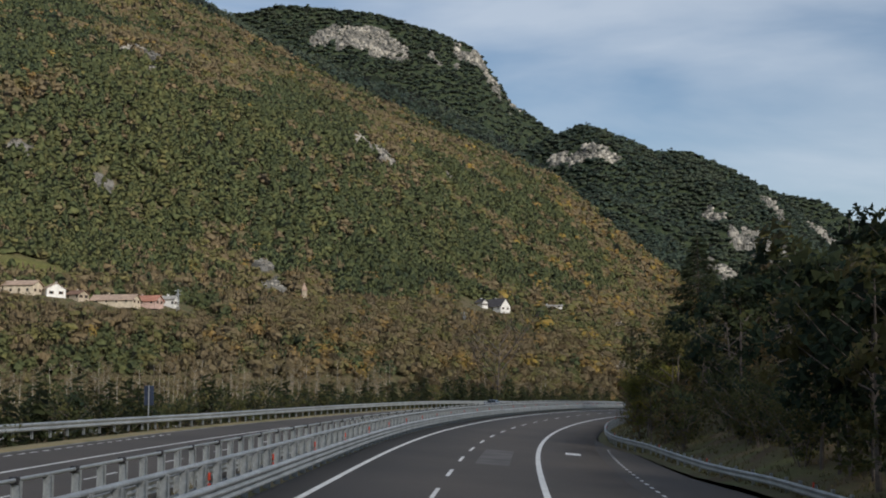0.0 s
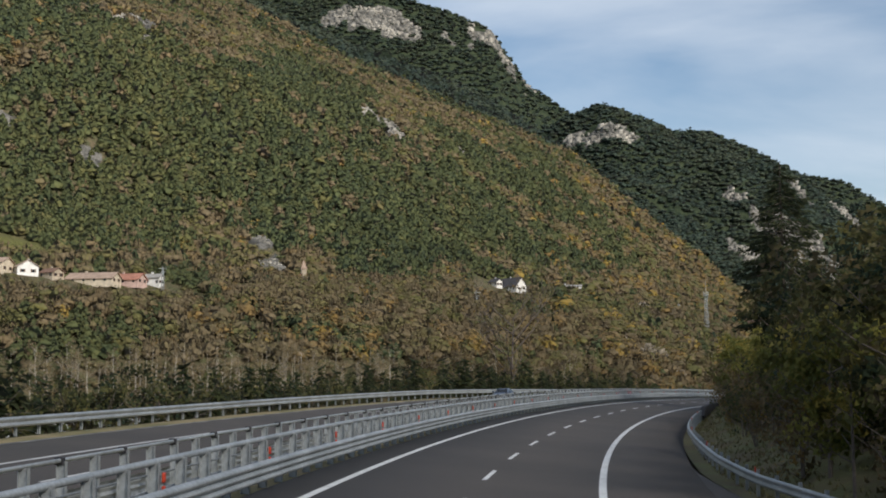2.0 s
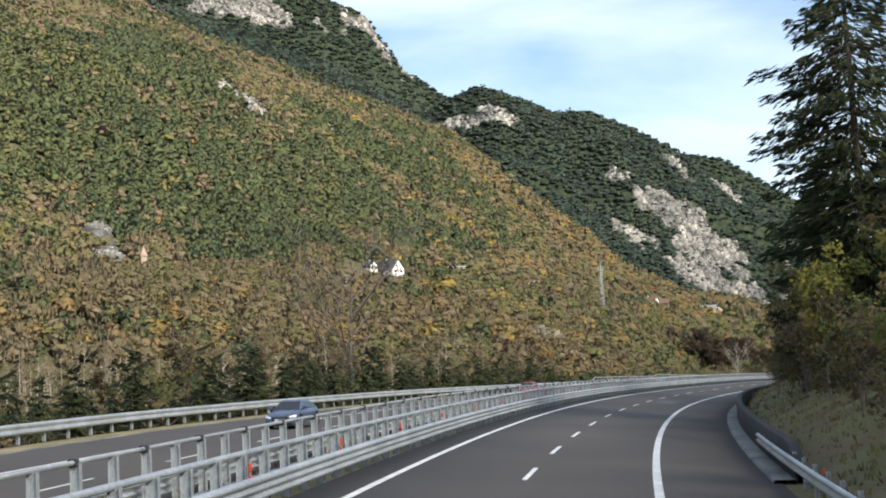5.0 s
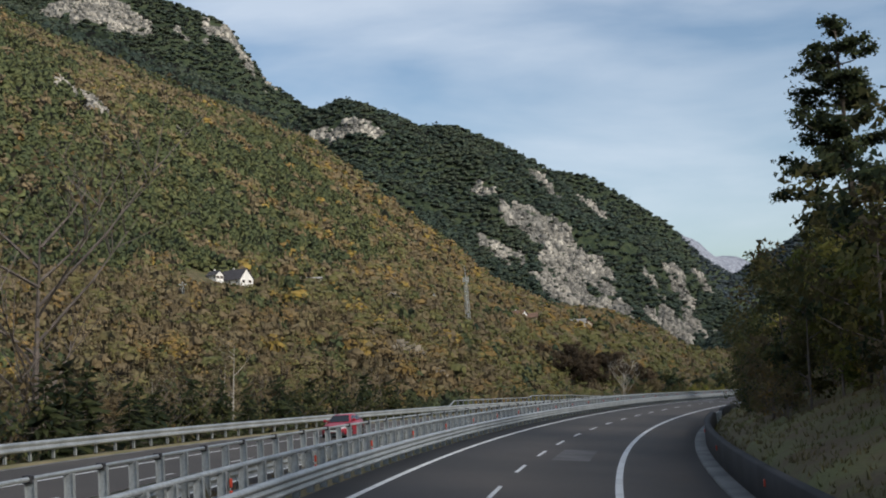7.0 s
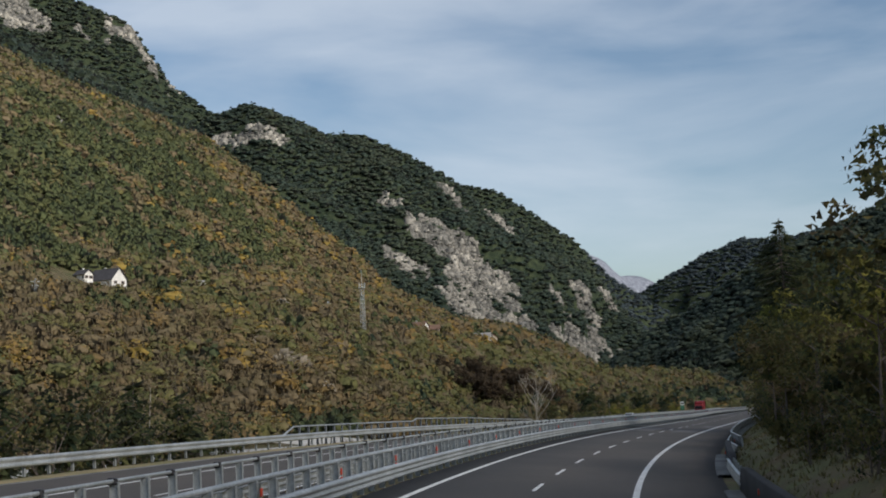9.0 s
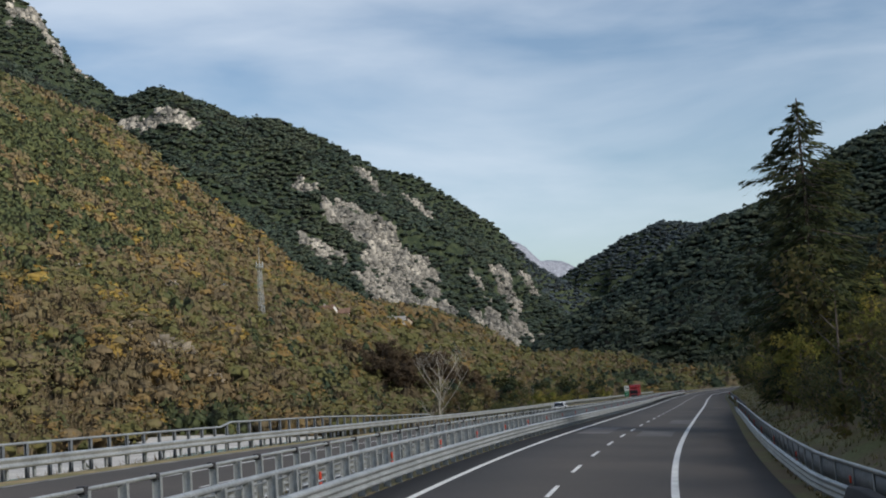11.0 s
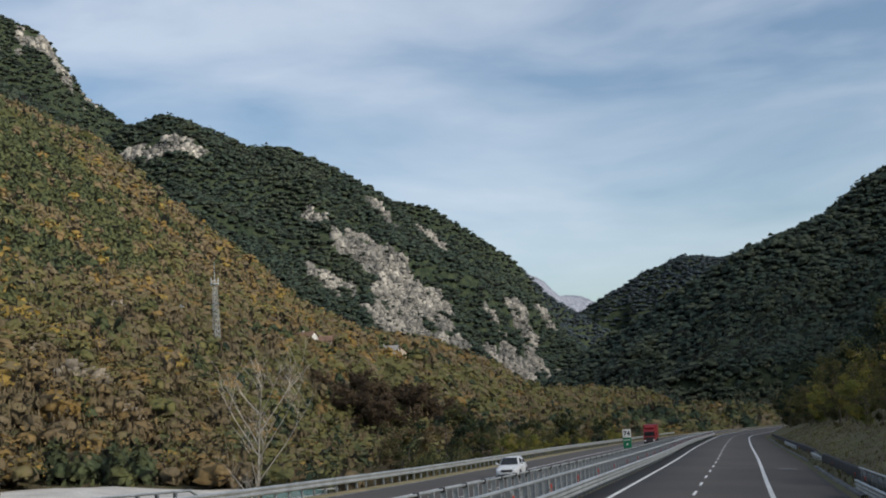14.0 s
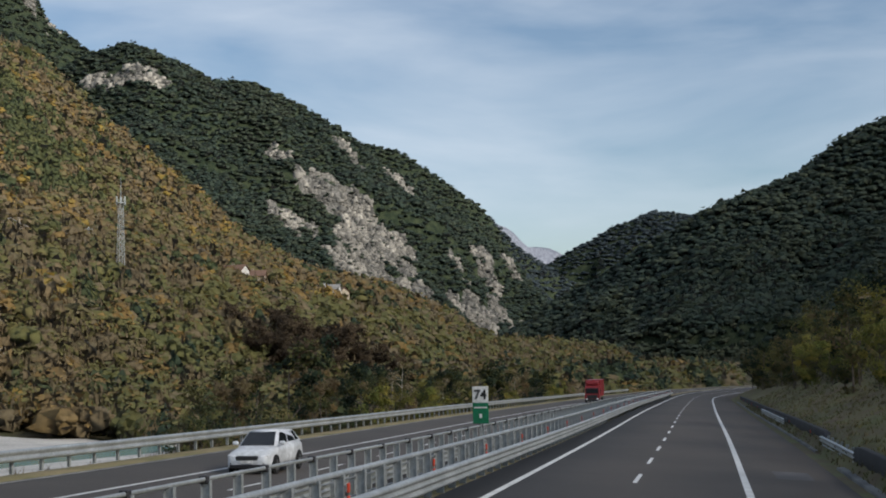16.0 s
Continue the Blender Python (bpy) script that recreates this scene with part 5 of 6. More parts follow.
# kinds for the roadside woods: built once, then copied
YELLOW = foliage("yellowing_leaves", [(0.15, 0.19, 0.05), (0.28, 0.27, 0.070), (0.42, 0.34, 0.08)])
TWIGS = foliage("pale_twigs", [(0.34, 0.28, 0.18), (0.44, 0.34, 0.17)])
# the oaks' brown leaves, darkened to paint the shadow over the knoll
SHADED_RUSSET = foliage("shaded_russet_leaves", [(0.090, 0.068, 0.048), (0.140, 0.102, 0.064), (0.170, 0.130, 0.070)])
KINDS = {
    "oak": [lambda s: broadleaf(9.5, 9.0, 300 + s, 2200, 0.4, name="brown_oak", label="brown oak on the knoll beside the river, darkened as if in shade", low=0.12, size=0.26, leaf_mat=SHADED_RUSSET, limbs=9) for _ in range(2)],
    "fir": [lambda s: spruce(11.0, 100 + s, 1050, 0.22, 0.26, 0.03, kind_label="dark green young spruce in the roadside wood") for _ in range(2)],
    "dark": [lambda s: broadleaf(9.0, 7.5, 120 + s, 1150, 0.09, name="oak_tree", label="dark green tree in the shaded roadside wood", size=0.22) for _ in range(3)],
    "olive": [lambda s: broadleaf(7.0, 6.0, 140 + s, 1300, 0.27, name="hornbeam_tree", label="olive green tree just turning brown", size=0.15) for _ in range(2)],
    "brown": [lambda s: broadleaf(8.0, 6.0, 160 + s, 1000, 0.55, name="beech_tree", label="grey-brown autumn tree with thinning leaves", size=0.19) for _ in range(2)],
    "yellow": [lambda s: broadleaf(5.5, 5.0, 180 + s, 1700, 0.45, name="maple_tree", label="yellow-green autumn tree beside the road", size=0.12, spread_tint=0.25, leaf_mat=YELLOW) for _ in range(2)],
    "bush": [lambda s: broadleaf(3.0, 4.2, 200 + s, 760, 0.17, name="bush", label="green leafy bush at the roadside", low=0.02, size=0.105, limbs=5) for _ in range(2)],
    "red_bush": [lambda s: broadleaf(3.2, 4.2, 220 + s, 760, 0.58, name="shrub", label="reddish brown autumn shrub at the roadside", low=0.02, size=0.105, limbs=5) for _ in range(2)],
    "pine": [lambda s: spruce(4.6, 240 + s, 620, 0.0, 0.30, 0.02, dense=200, kind_label="small dark green pine on the verge") for _ in range(2)],
    "birch": [lambda s: broadleaf(10.0, 3.0, 260 + s, 380, 0.5, name="birch_tree", label="slender pale-trunked birch, nearly bare", low=0.25, size=0.12, bark=PALE_BARK, bare=True, limbs=6, twigs=2, slim=0.55, leaf_mat=TWIGS) for _ in range(3)],
    "bare": [lambda s: broadleaf(7.5, 6.0, 280 + s, 260, 0.56, name="bare_tree", label="bare grey-brown autumn tree", low=0.2, size=0.18, bare=True, limbs=7) for _ in range(2)],
}
MODELS = {}
plant_rng = random.Random(4)


def plant(kind, x, y, z, scale=1.0):
    """A roadside plant: the first of each form is built, the others are copies."""
    turn = plant_rng.uniform(0, 360)
    have = MODELS.setdefault(kind, [])
    if len(have) < len(KINDS[kind]):
        ob = put(KINDS[kind][len(have)](len(have)), x, y, z, turn, scale)
        have.append(ob)
        return ob
    return copy_thing_scaled(plant_rng.choice(have), pose(x, y, z, 0, 0, turn), scale)


def sow(a, b, step, o, jitter, kinds, size=(0.8, 1.25)):
    """Plants along the road at a distance o, kinds in their shares."""
    t = a
    while t < b:
        oo = o + plant_rng.uniform(-jitter, jitter)
        tt = t + plant_rng.uniform(-0.4, 0.4) * step / SPEED
        x, y = spot(tt, oo)
        if oo > 0:
            z = bank_z(tt, oo) - 0.15
        else:
            z = float(ground_z(np.array([x]), np.array([y]))[0]) - 0.1
        plant(plant_rng.choice(kinds), x, y, z, plant_rng.uniform(*size))
        t += step / SPEED


# wood on the near side
sow(0.6, 3.5, 3.6, 14.2, 0.7, ["bush", "red_bush", "bush", "olive"], (0.8, 1.2))
sow(3.5, 8.0, 3.0, 8.8, 0.7, ["bush", "red_bush", "red_bush", "yellow"], (0.65, 1.05))
sow(3.6, 7.4, 4.4, 13.5, 1.3, ["dark", "olive", "fir"], (0.6, 0.85))
sow(7.4, 8.6, 3.4, 13.5, 1.2, ["yellow", "olive", "yellow"], (0.8, 1.1))
sow(0.9, 3.2, 2.2, 12.8, 0.4, ["bush", "dark", "bush"], (0.7, 1.0))
sow(3.2, 4.4, 2.4, 10.4, 0.4, ["bush", "olive"], (0.7, 1.0))
sow(0.6, 4.0, 4.6, 18.5, 1.3, ["dark", "dark", "fir"], (0.7, 0.95))
sow(7.8, 10.0, 5.0, 18.0, 1.5, ["yellow", "olive"], (1.2, 1.5))
sow(4.0, 7.8, 5.5, 19.0, 2.0, ["dark", "fir", "dark", "brown"], (0.75, 1.05))
sow(8.3, 10.2, 3.0, 12.5, 1.0, ["yellow", "olive", "yellow"], (0.8, 1.05))
sow(8.4, 12.0, 3.2, 11.5, 1.0, ["yellow", "bush", "olive", "red_bush"], (0.75, 1.15))
sow(8.6, 13.4, 5.0, 16, 1.6, ["yellow", "olive", "yellow"], (0.7, 1.0))
sow(9.2, 12.2, 2.4, 8.6, 0.9, ["bush", "olive", "bush", "red_bush"], (0.5, 0.8))
sow(12.2, 16.6, 2.6, 8.6, 0.6, ["yellow", "bush", "olive", "bush"], (0.6, 0.95))
sow(12.4, 17.4, 4.0, 12.5, 1.0, ["olive", "yellow", "yellow"], (0.55, 0.85))
sow(16.8, 26, 5.0, 12.0, 1.2, ["olive", "bush", "yellow", "olive"], (0.55, 0.95))
sow(13.2, 28, 6.0, 17, 2.0, ["dark", "olive", "yellow"], (0.8, 1.2))
sow(25, 34, 4.5, 11, 1.5, ["olive", "yellow", "dark"], (0.7, 1.0))

# woods beyond the far carriageway
sow(1.5, 8.0, 3.3, -30.4, 0.8, ["pine", "bush", "pine", "bush"], (1.0, 1.5))
sow(2.0, 8.0, 3.0, -32.5, 0.8, ["bush", "pine", "bush"], (1.1, 1.5))
sow(8.0, 12.6, 2.3, -30.6, 0.9, ["pine", "pine", "bush", "pine"], (1.1, 1.75))
sow(1.8, 9.0, 3.4, -37, 4.0, ["bush", "red_bush", "bush"], (0.4, 0.75))
sow(8.6, 12.6, 4.2, -36, 2.2, ["birch", "bare", "bare", "olive", "pine"], (0.8, 1.2))
sow(8.8, 12.4, 5.0, -42, 2.5, ["birch", "brown", "brown", "bare"], (0.8, 1.2))
for n in range(130):
    # grove of pale birches at the hill's foot beyond the river
    u = plant_rng.random() ** 0.8
    bx = -165 + 160 * u
    by = float(np.interp(bx, [a for a, _ in FOOT], [b for _, b in FOOT])) - 22 + plant_rng.uniform(-9, 6)
    plant("birch", bx, by, float(ground_z(np.array([bx]), np.array([by]))[0]) - 0.2, plant_rng.uniform(1.25, 1.75))
sow(13.0, 18.2, 3.0, -38, 8, ["bush", "red_bush", "pine"], (0.35, 0.6))
sow(12.6, 17, 8.0, -34, 1.5, ["pine", "bush"], (0.45, 0.7))
sow(18.95, 19.6, 3.0, -31.5, 1.0, ["bush"], (1.0, 1.3))
sow(20.0, 28, 3.4, -31.5, 1.5, ["bush", "bush", "pine", "yellow"], (0.6, 0.95))
sow(19.8, 28, 5.5, -38, 2.5, ["olive", "birch", "brown", "dark"], (0.7, 1.1))
sow(21, 29, 7.0, -47, 3, ["dark", "olive", "brown"], (0.8, 1.2))

bx, by = 112.8, 406.5
put(broadleaf(8.6, 6.4, 301, 0, 0.6, name="bare_tree", label="leafless pale tree standing alone beside the bridge", low=0.12, bare=True, bark=PALE_BARK, limbs=17, twigs=8, rise=1.0, slim=0.8), bx, by, float(ground_z(np.array([bx]), np.array([by]))[0]) - 0.2)
bx, by = spot(9.75, -33.0)
put(broadleaf(17.0, 15.0, 302, 900, 0.55, name="bare_tree", label="large leafless tree with spreading grey branches", low=0.12, bare=True, limbs=15, twigs=7, rise=0.7, slim=1.3), bx, by, float(ground_z(np.array([bx]), np.array([by]))[0]) - 0.2)
# brown knoll of tall oaks beside the valley floor, shade painted into the leaves
for n in range(26):
    a, r = plant_rng.uniform(0, 2 * math.pi), 27 * plant_rng.random() ** 0.6
    bx, by = 224 + r * math.cos(a), 738 + r * math.sin(a)
    plant("oak", bx, by, float(ground_z(np.array([bx]), np.array([by]))[0]) - 0.3, plant_rng.uniform(1.15, 1.6) * (1.1 - 0.3 * r / 27))



# ---------------------------------------------------------------- grass on the verges
def tufts(name, ts, os, zs, high, tint, label, seed, mat=None):
    """Blades of grass, three to a tuft."""
    rng = np.random.RandomState(seed)
    p = np.concatenate([road(ts, os)[:, :2], zs[:, None]], 1)
    p = np.repeat(p, 3, 0) + rng.normal(size=(3 * len(ts), 3)) * np.array([0.06, 0.06, 0])
    h = np.repeat(high, 3) * (0.5 + rng.rand(len(p)))
    a = rng.rand(len(p)) * 2 * np.pi
    side = np.stack([np.cos(a), np.sin(a), 0 * a], 1) * 0.035
    tip = np.stack([rng.normal(size=len(p)) * 0.4, rng.normal(size=len(p)) * 0.4, np.ones(len(p))], 1) * h[:, None]
    v = np.stack([p - side - (0, 0, 0.03), p + side - (0, 0, 0.03), p + tip], 1).reshape(-1, 3)
    me = mesh_from(name, v, np.arange(len(v)).reshape(-1, 3), mat or WOODS)
    tn = np.repeat(np.clip(np.repeat(tint, 3) + 0.06 * rng.normal(size=len(p)), 0, 1), 3)
    me.attributes.new("tint", "FLOAT", "POINT").data.foreach_set("value", tn.astype(np.float32))
    soften(me, np.tile((0.0, 0.0, 1.0), (len(v), 1)))
    return tagged(new(name, me), label, "grass", kind="stuff")


gr = np.random.RandomState(15)
BLADES = material("grass_blades", (0.135, 0.140, 0.048), 0.9, var=(0.15, 0.115, 0.055), scale=0.5, fine=6, island=0.35)
gt, go = 0.5 + 23 * gr.rand(15000), 5.6 + 6.5 * gr.rand(15000) ** 1.4
gshift = np.interp(gt, RV, lay_shift)
zi = np.clip(np.searchsorted(RV, gt), 0, len(RV) - 1)
gz = np.array([np.interp(o, so, bank[k, :, 2]) for o, k in zip(go, zi)])
tufts("grass", gt, go + gshift, gz, 0.08 + 0.14 * gr.rand(len(gt)), 0.3 + 0 * gt, "rough green and brown grass on the bank", 16, BLADES)
gt, go = 0.5 + 25 * gr.rand(6000), -26.7 - 1.8 * gr.rand(6000)
gz = road_z(gt, go) + np.interp(go, [-28, -26.6], [-0.9, -0.08])
tufts("grass", gt, go, gz, 0.2 + 0.25 * gr.rand(len(gt)), 0.50 + 0.2 * gr.rand(len(gt)), "dry brown grass under the guard rail", 17)
gt, go = 0.5 + 22 * gr.rand(5000), -10.5 + 2.6 * gr.rand(5000)
gz = road_z(gt, go) + 0.04
tufts("grass", gt, go, gz, 0.12 + 0.25 * gr.rand(len(gt)), 0.30 + 0.25 * gr.rand(len(gt)), "sparse grass between the median barriers", 18)

# ---------------------------------------------------------------- houses on the hillside
WALLS = {"white": material("white_render", (0.78, 0.76, 0.72), 0.9, var=(0.66, 0.64, 0.60), scale=0.5, fine=4), "cream": material("cream_render", (0.66, 0.56, 0.42), 0.9, scale=0.5, fine=4),
         "yellow": material("yellow_render", (0.62, 0.48, 0.18), 0.9, scale=0.5, fine=4), "tan": material("tan_stone", (0.48, 0.40, 0.30), 0.9, scale=0.6, fine=4), "pink": material("pink_render", (0.60, 0.42, 0.36), 0.9, scale=0.5, fine=4)}
ROOFS = {"dark": material("slate_roof", (0.07, 0.065, 0.07), 0.8, scale=0.5, fine=6), "tan": material("pale_tiles", (0.40, 0.29, 0.22), 0.9, scale=0.5, fine=6), "brown": material("brown_tiles", (0.22, 0.13, 0.09), 0.9, scale=0.5, fine=6),
         "stone": material("grey_tiles", (0.36, 0.34, 0.31), 0.9, scale=0.5, fine=6), "red": material("red_tiles", (0.42, 0.19, 0.13), 0.9, scale=0.5, fine=6)}
PANE = material("window_glass", (0.03, 0.035, 0.04), 0.1, scale=2, fine=8)
WOOD = material("brown_shutter", (0.14, 0.08, 0.05), 0.8, scale=2, fine=8)


def house(x, y, length, width, eaves, ridge, turn, wall, roof, label):
    """Walls with gables, an overhanging roof, chimney, door and windows."""
    z = float(fan_lookup(np.array([x]), np.array([y]), GZ)[0])
    thing = tagged(new("house", None), label, "house", "houses on the hillside")
    thing.matrix_basis = pose(x, y, z - 0.4, 0, 0, turn)
    a, b = width / 2, length / 2
    bm = bmesh.new()
    ring = [bm.verts.new((sx * a, sy * b, zz)) for zz in (-1.5, eaves) for sx, sy in ((-1, -1), (1, -1), (1, 1), (-1, 1))]
    tops = [bm.verts.new((0, -b, ridge)), bm.verts.new((0, b, ridge))]
    for f in ((0, 1, 5, 4), (1, 2, 6, 5), (2, 3, 7, 6), (3, 0, 4, 7)):
        bm.faces.new([ring[k] for k in f])
    bm.faces.new((ring[4], ring[5], tops[0]))
    bm.faces.new((ring[6], ring[7], tops[1]))
    part("wall", bm, WALLS[wall], thing)
    bm = bmesh.new()
    over, slope = 0.6, (ridge - eaves) / a
    for s in (-1, 1):
        lo = [bm.verts.new((s * (a + over), e * (b + over), eaves - slope * over + k)) for k in (0.05, 0.27) for e in (-1, 1)]
        hi = [bm.verts.new((0, e * (b + over), ridge + k)) for k in (0.05, 0.27) for e in (-1, 1)]
        for f in ((lo[0], lo[1], hi[1], hi[0]), (lo[2], lo[3], hi[3], hi[2]), (lo[0], lo[1], lo[3], lo[2]), (lo[0], lo[2], hi[2], hi[0]), (lo[1], lo[3], hi[3], hi[1])):
            bm.faces.new(f)
    bmesh.ops.recalc_face_normals(bm, faces=bm.faces)
    rf = part("roof", bm, ROOFS[roof], thing)
    bm = box(bmesh.new(), (0.7, 0.7, 1.6), (a * 0.4, b * 0.4, ridge + 0.1), 0.04)
    box(bm, (0.9, 0.9, 0.15), (a * 0.4, b * 0.4, ridge + 0.95))
    part("chimney", bm, WALLS[wall], rf)
    floors = max(1, int(eaves // 2.3))
    for fl in range(floors):
        zc = 1.5 + fl * 2.5
        for e in (-1, 1):
            for k in (-0.5, 0.5):
                bm = box(bmesh.new(), (1.0, 0.06, 1.2), (k * width * 0.5, e * (b + 0.02), zc))
                w = part("window", bm, PANE, thing)
                bm = box(bmesh.new(), (0.45, 0.05, 1.3), (k * width * 0.5 - 0.75, e * (b + 0.03), zc))
                box(bm, (0.45, 0.05, 1.3), (k * width * 0.5 + 0.75, e * (b + 0.03), zc))
                part("shutter", bm, WOOD, w)
        for s in (-1, 1):
            for k in np.linspace(-0.7, 0.7, max(2, int(length // 4))):
                bm = box(bmesh.new(), (0.06, 1.0, 1.2), (s * (a + 0.02), float(k) * b, zc))
                part("window", bm, PANE, thing)
    part("door", box(bmesh.new(), (0.07, 1.1, 2.1), (a + 0.03, 0.05 * b, 1.45)), WOOD, thing)
    return thing


for spec in HOUSES:
    house(*spec)

cx, cy = CHAPEL
cz = float(fan_lookup(np.array([cx]), np.array([cy]), GZ)[0])
chapel = tagged(new("chapel", None), "small chapel with a pointed roof among the trees", "chapel")
chapel.matrix_basis = pose(cx, cy, cz - 0.3, 0, 0, 15)
bm = box(bmesh.new(), (5, 7, 5.5), (0, 0, 2.0), 0.05)
box(bm, (2.4, 2.4, 9), (0, -3.2, 4.0), 0.05)
part("wall", bm, WALLS["tan"], chapel)
bm = bmesh.new()
bmesh.ops.create_cone(bm, cap_ends=True, segments=4, radius1=2.2, radius2=0.05, depth=4.5, matrix=Matrix.Translation((0, -3.2, 10.2)) @ Matrix.Rotation(radians(45), 4, "Z"))
part("spire", bm, ROOFS["tan"], chapel)
bm = bmesh.new()
for s in (-1, 1):
    box(bm, (3.6, 7.8, 0.25), (s * 1.4, 0, 5.6), 0, Matrix.Rotation(s * radians(38), 4, "Y"))
part("roof", bm, ROOFS["red"], chapel)


# ---------------------------------------------------------------- masts and poles
def lattice(name, x, y, high, w0, w1, label, category, mat, bays=14):
    z = float(fan_lookup(np.array([x]), np.array([y]), GZ)[0]) - 0.5
    thing = tagged(new(name, None), label, category)
    thing.matrix_basis = pose(x, y, z, 0, 0, 20)
    corners = ((-1, -1), (1, -1), (1, 1), (-1, 1))
    for cx_, cy_ in corners:
        bm = rod(bmesh.new(), (cx_ * w0, cy_ * w0, 0), (cx_ * w1, cy_ * w1, high), 0.09, 0.07, 6)
        part("leg", bm, mat, thing)
    bm = bmesh.new()
    for k in range(bays):
        f0, f1 = k / bays, (k + 1) / bays
        a0, a1 = w0 + (w1 - w0) * f0, w0 + (w1 - w0) * f1
        for q in range(4):
            p, r = corners[q], corners[(q + 1) % 4]
            rod(bm, (p[0] * a0, p[1] * a0, high * f0), (r[0] * a1, r[1] * a1, high * f1), 0.045, None, 4)
            rod(bm, (p[0] * a1, p[1] * a1, high * f1), (r[0] * a1, r[1] * a1, high * f1), 0.04, None, 4)
    part("bracing", bm, mat, thing)
    return thing


MAST_STEEL = material("painted_mast", (0.62, 0.66, 0.66), 0.5, metal=0.2, scale=0.5, fine=4)
mast = lattice("radio_mast", *MAST, 25, 1.0, 0.55, "tall pale steel lattice radio mast on the hillside", "radio mast", MAST_STEEL)
bm = bmesh.new()
bmesh.ops.create_cone(bm, cap_ends=True, segments=12, radius1=1.5, radius2=1.5, depth=0.25, matrix=Matrix.Translation((0, 0, 25)))
bmesh.ops.create_cone(bm, cap_ends=False, segments=12, radius1=1.5, radius2=1.5, depth=0.08, matrix=Matrix.Translation((0, 0, 26)))
part("platform", bm, MAST_STEEL, mast)
for k in range(6):
    a = k * math.pi / 3
    bm = rod(bmesh.new(), (1.4 * math.cos(a), 1.4 * math.sin(a), 24.4), (1.4 * math.cos(a), 1.4 * math.sin(a), 27.0), 0.14, None, 6)
    part("antenna", bm, MAST_STEEL, mast)
part("spike", rod(bmesh.new(), (0, 0, 25), (0, 0, 33), 0.12, 0.05, 6), MAST_STEEL, mast)

for x, y, h in ((-99, 556, 11), (163, 816, 9), (32, 655, 9)):
    py = lattice("power_pylon", x, y, h, 0.55, 0.2, "small grey steel lattice power pylon", "pylon", STEEL, 7)
    bm = box(bmesh.new(), (3.2, 0.15, 0.15), (0, 0, h - 0.8))
    box(bm, (2.4, 0.15, 0.15), (0, 0, h - 2.2))
    part("crossarm", bm, STEEL, py)

# ---------------------------------------------------------------- road signs
SIGN_GREEN = material("green_sign", (0.0, 0.16, 0.07), 0.45, scale=2, fine=10)
SIGN_WHITE = material("white_sign", (0.80, 0.80, 0.78), 0.45, scale=2, fine=10)
SIGN_BLACK = material("black_print", (0.015, 0.015, 0.015), 0.5, scale=2, fine=10)
SIGN_GREY = material("sign_back", (0.05, 0.065, 0.11), 0.5, metal=0.3, scale=2, fine=10)
p = road(17.95, -8.55)
marker = tagged(new("kilometre_marker", None), "green and white kilometre marker sign in the median", "road sign")
marker.matrix_basis = pose(*p, 0, 0, -32)
part("post", rod(bmesh.new(), (0, 0.05, 0), (0, 0.05, 2.75), 0.035, None, 8), STEEL, marker)
part("plate", box(bmesh.new(), (0.62, 0.03, 0.62), (0, 0, 2.72), 0.01), SIGN_WHITE, marker, "white number plate with black digits")
part("plate", box(bmesh.new(), (0.62, 0.03, 0.80), (0, 0, 2.0), 0.01), SIGN_GREEN, marker, "green plate below the number")
part("bar", box(bmesh.new(), (0.5, 0.012, 0.05), (0, -0.02, 2.22)), SIGN_WHITE, marker)
part("bar", box(bmesh.new(), (0.10, 0.012, 0.16), (0, -0.02, 1.9)), SIGN_WHITE, marker)
font = bpy.data.curves.new("digits", "FONT")
font.body, font.size, font.align_x, font.extrude, font.offset = "74", 0.50, "CENTER", 0.006, 0.014
dob = new("digits_curve", font)
deps = bpy.context.evaluated_depsgraph_get()
dme = bpy.data.meshes.new_from_object(dob.evaluated_get(deps))
bpy.data.objects.remove(dob)
dme.materials.clear()
dme.materials.append(SIGN_BLACK)
child("digits", dme, marker, pose(0, -0.024, 2.55, 90, 0, 0))

p = road(3.75, -28.6)
board = tagged(new("road_sign", None), "dark back of a roadside sign on a thin pole", "road sign")
board.matrix_basis = pose(*p, 0, 0, -6)
part("post", rod(bmesh.new(), (0, 0, -0.3), (0, 0, 3.1), 0.045, None, 8), STEEL, board)
part("plate", box(bmesh.new(), (0.75, 0.04, 1.5), (0, 0.06, 2.3), 0.02), SIGN_GREY, board)

# ---------------------------------------------------------------- vehicles
TYRE = material("tyre_rubber", (0.02, 0.02, 0.02), 0.8, scale=3, fine=20)
RIM = material("alloy_rim", (0.45, 0.46, 0.48), 0.35, metal=0.8, scale=3, fine=20)
GLASS = material("car_glass", (0.015, 0.018, 0.022), 0.06, scale=2, fine=8)
LAMP = material("lamp_glass", (0.85, 0.86, 0.88), 0.15, scale=3, fine=8)
BLACK = material("black_plastic", (0.02, 0.02, 0.022), 0.6, scale=3, fine=10)
PLATE = material("plain_plate", (0.75, 0.75, 0.73), 0.5, scale=3, fine=10)


def loft(rings):
    """A closed skin over rings of equal length."""
    bm = bmesh.new()
    vs = [[bm.verts.new(p) for p in r] for r in rings]
    n = len(vs[0])
    for a, b in zip(vs, vs[1:]):
        for k in range(n):
            bm.faces.new((a[k], a[(k + 1) % n], b[(k + 1) % n], b[k]))
    bm.faces.new(vs[0][::-1])
    bm.faces.new(vs[-1])
    bmesh.ops.recalc_face_normals(bm, faces=bm.faces)
    return bm


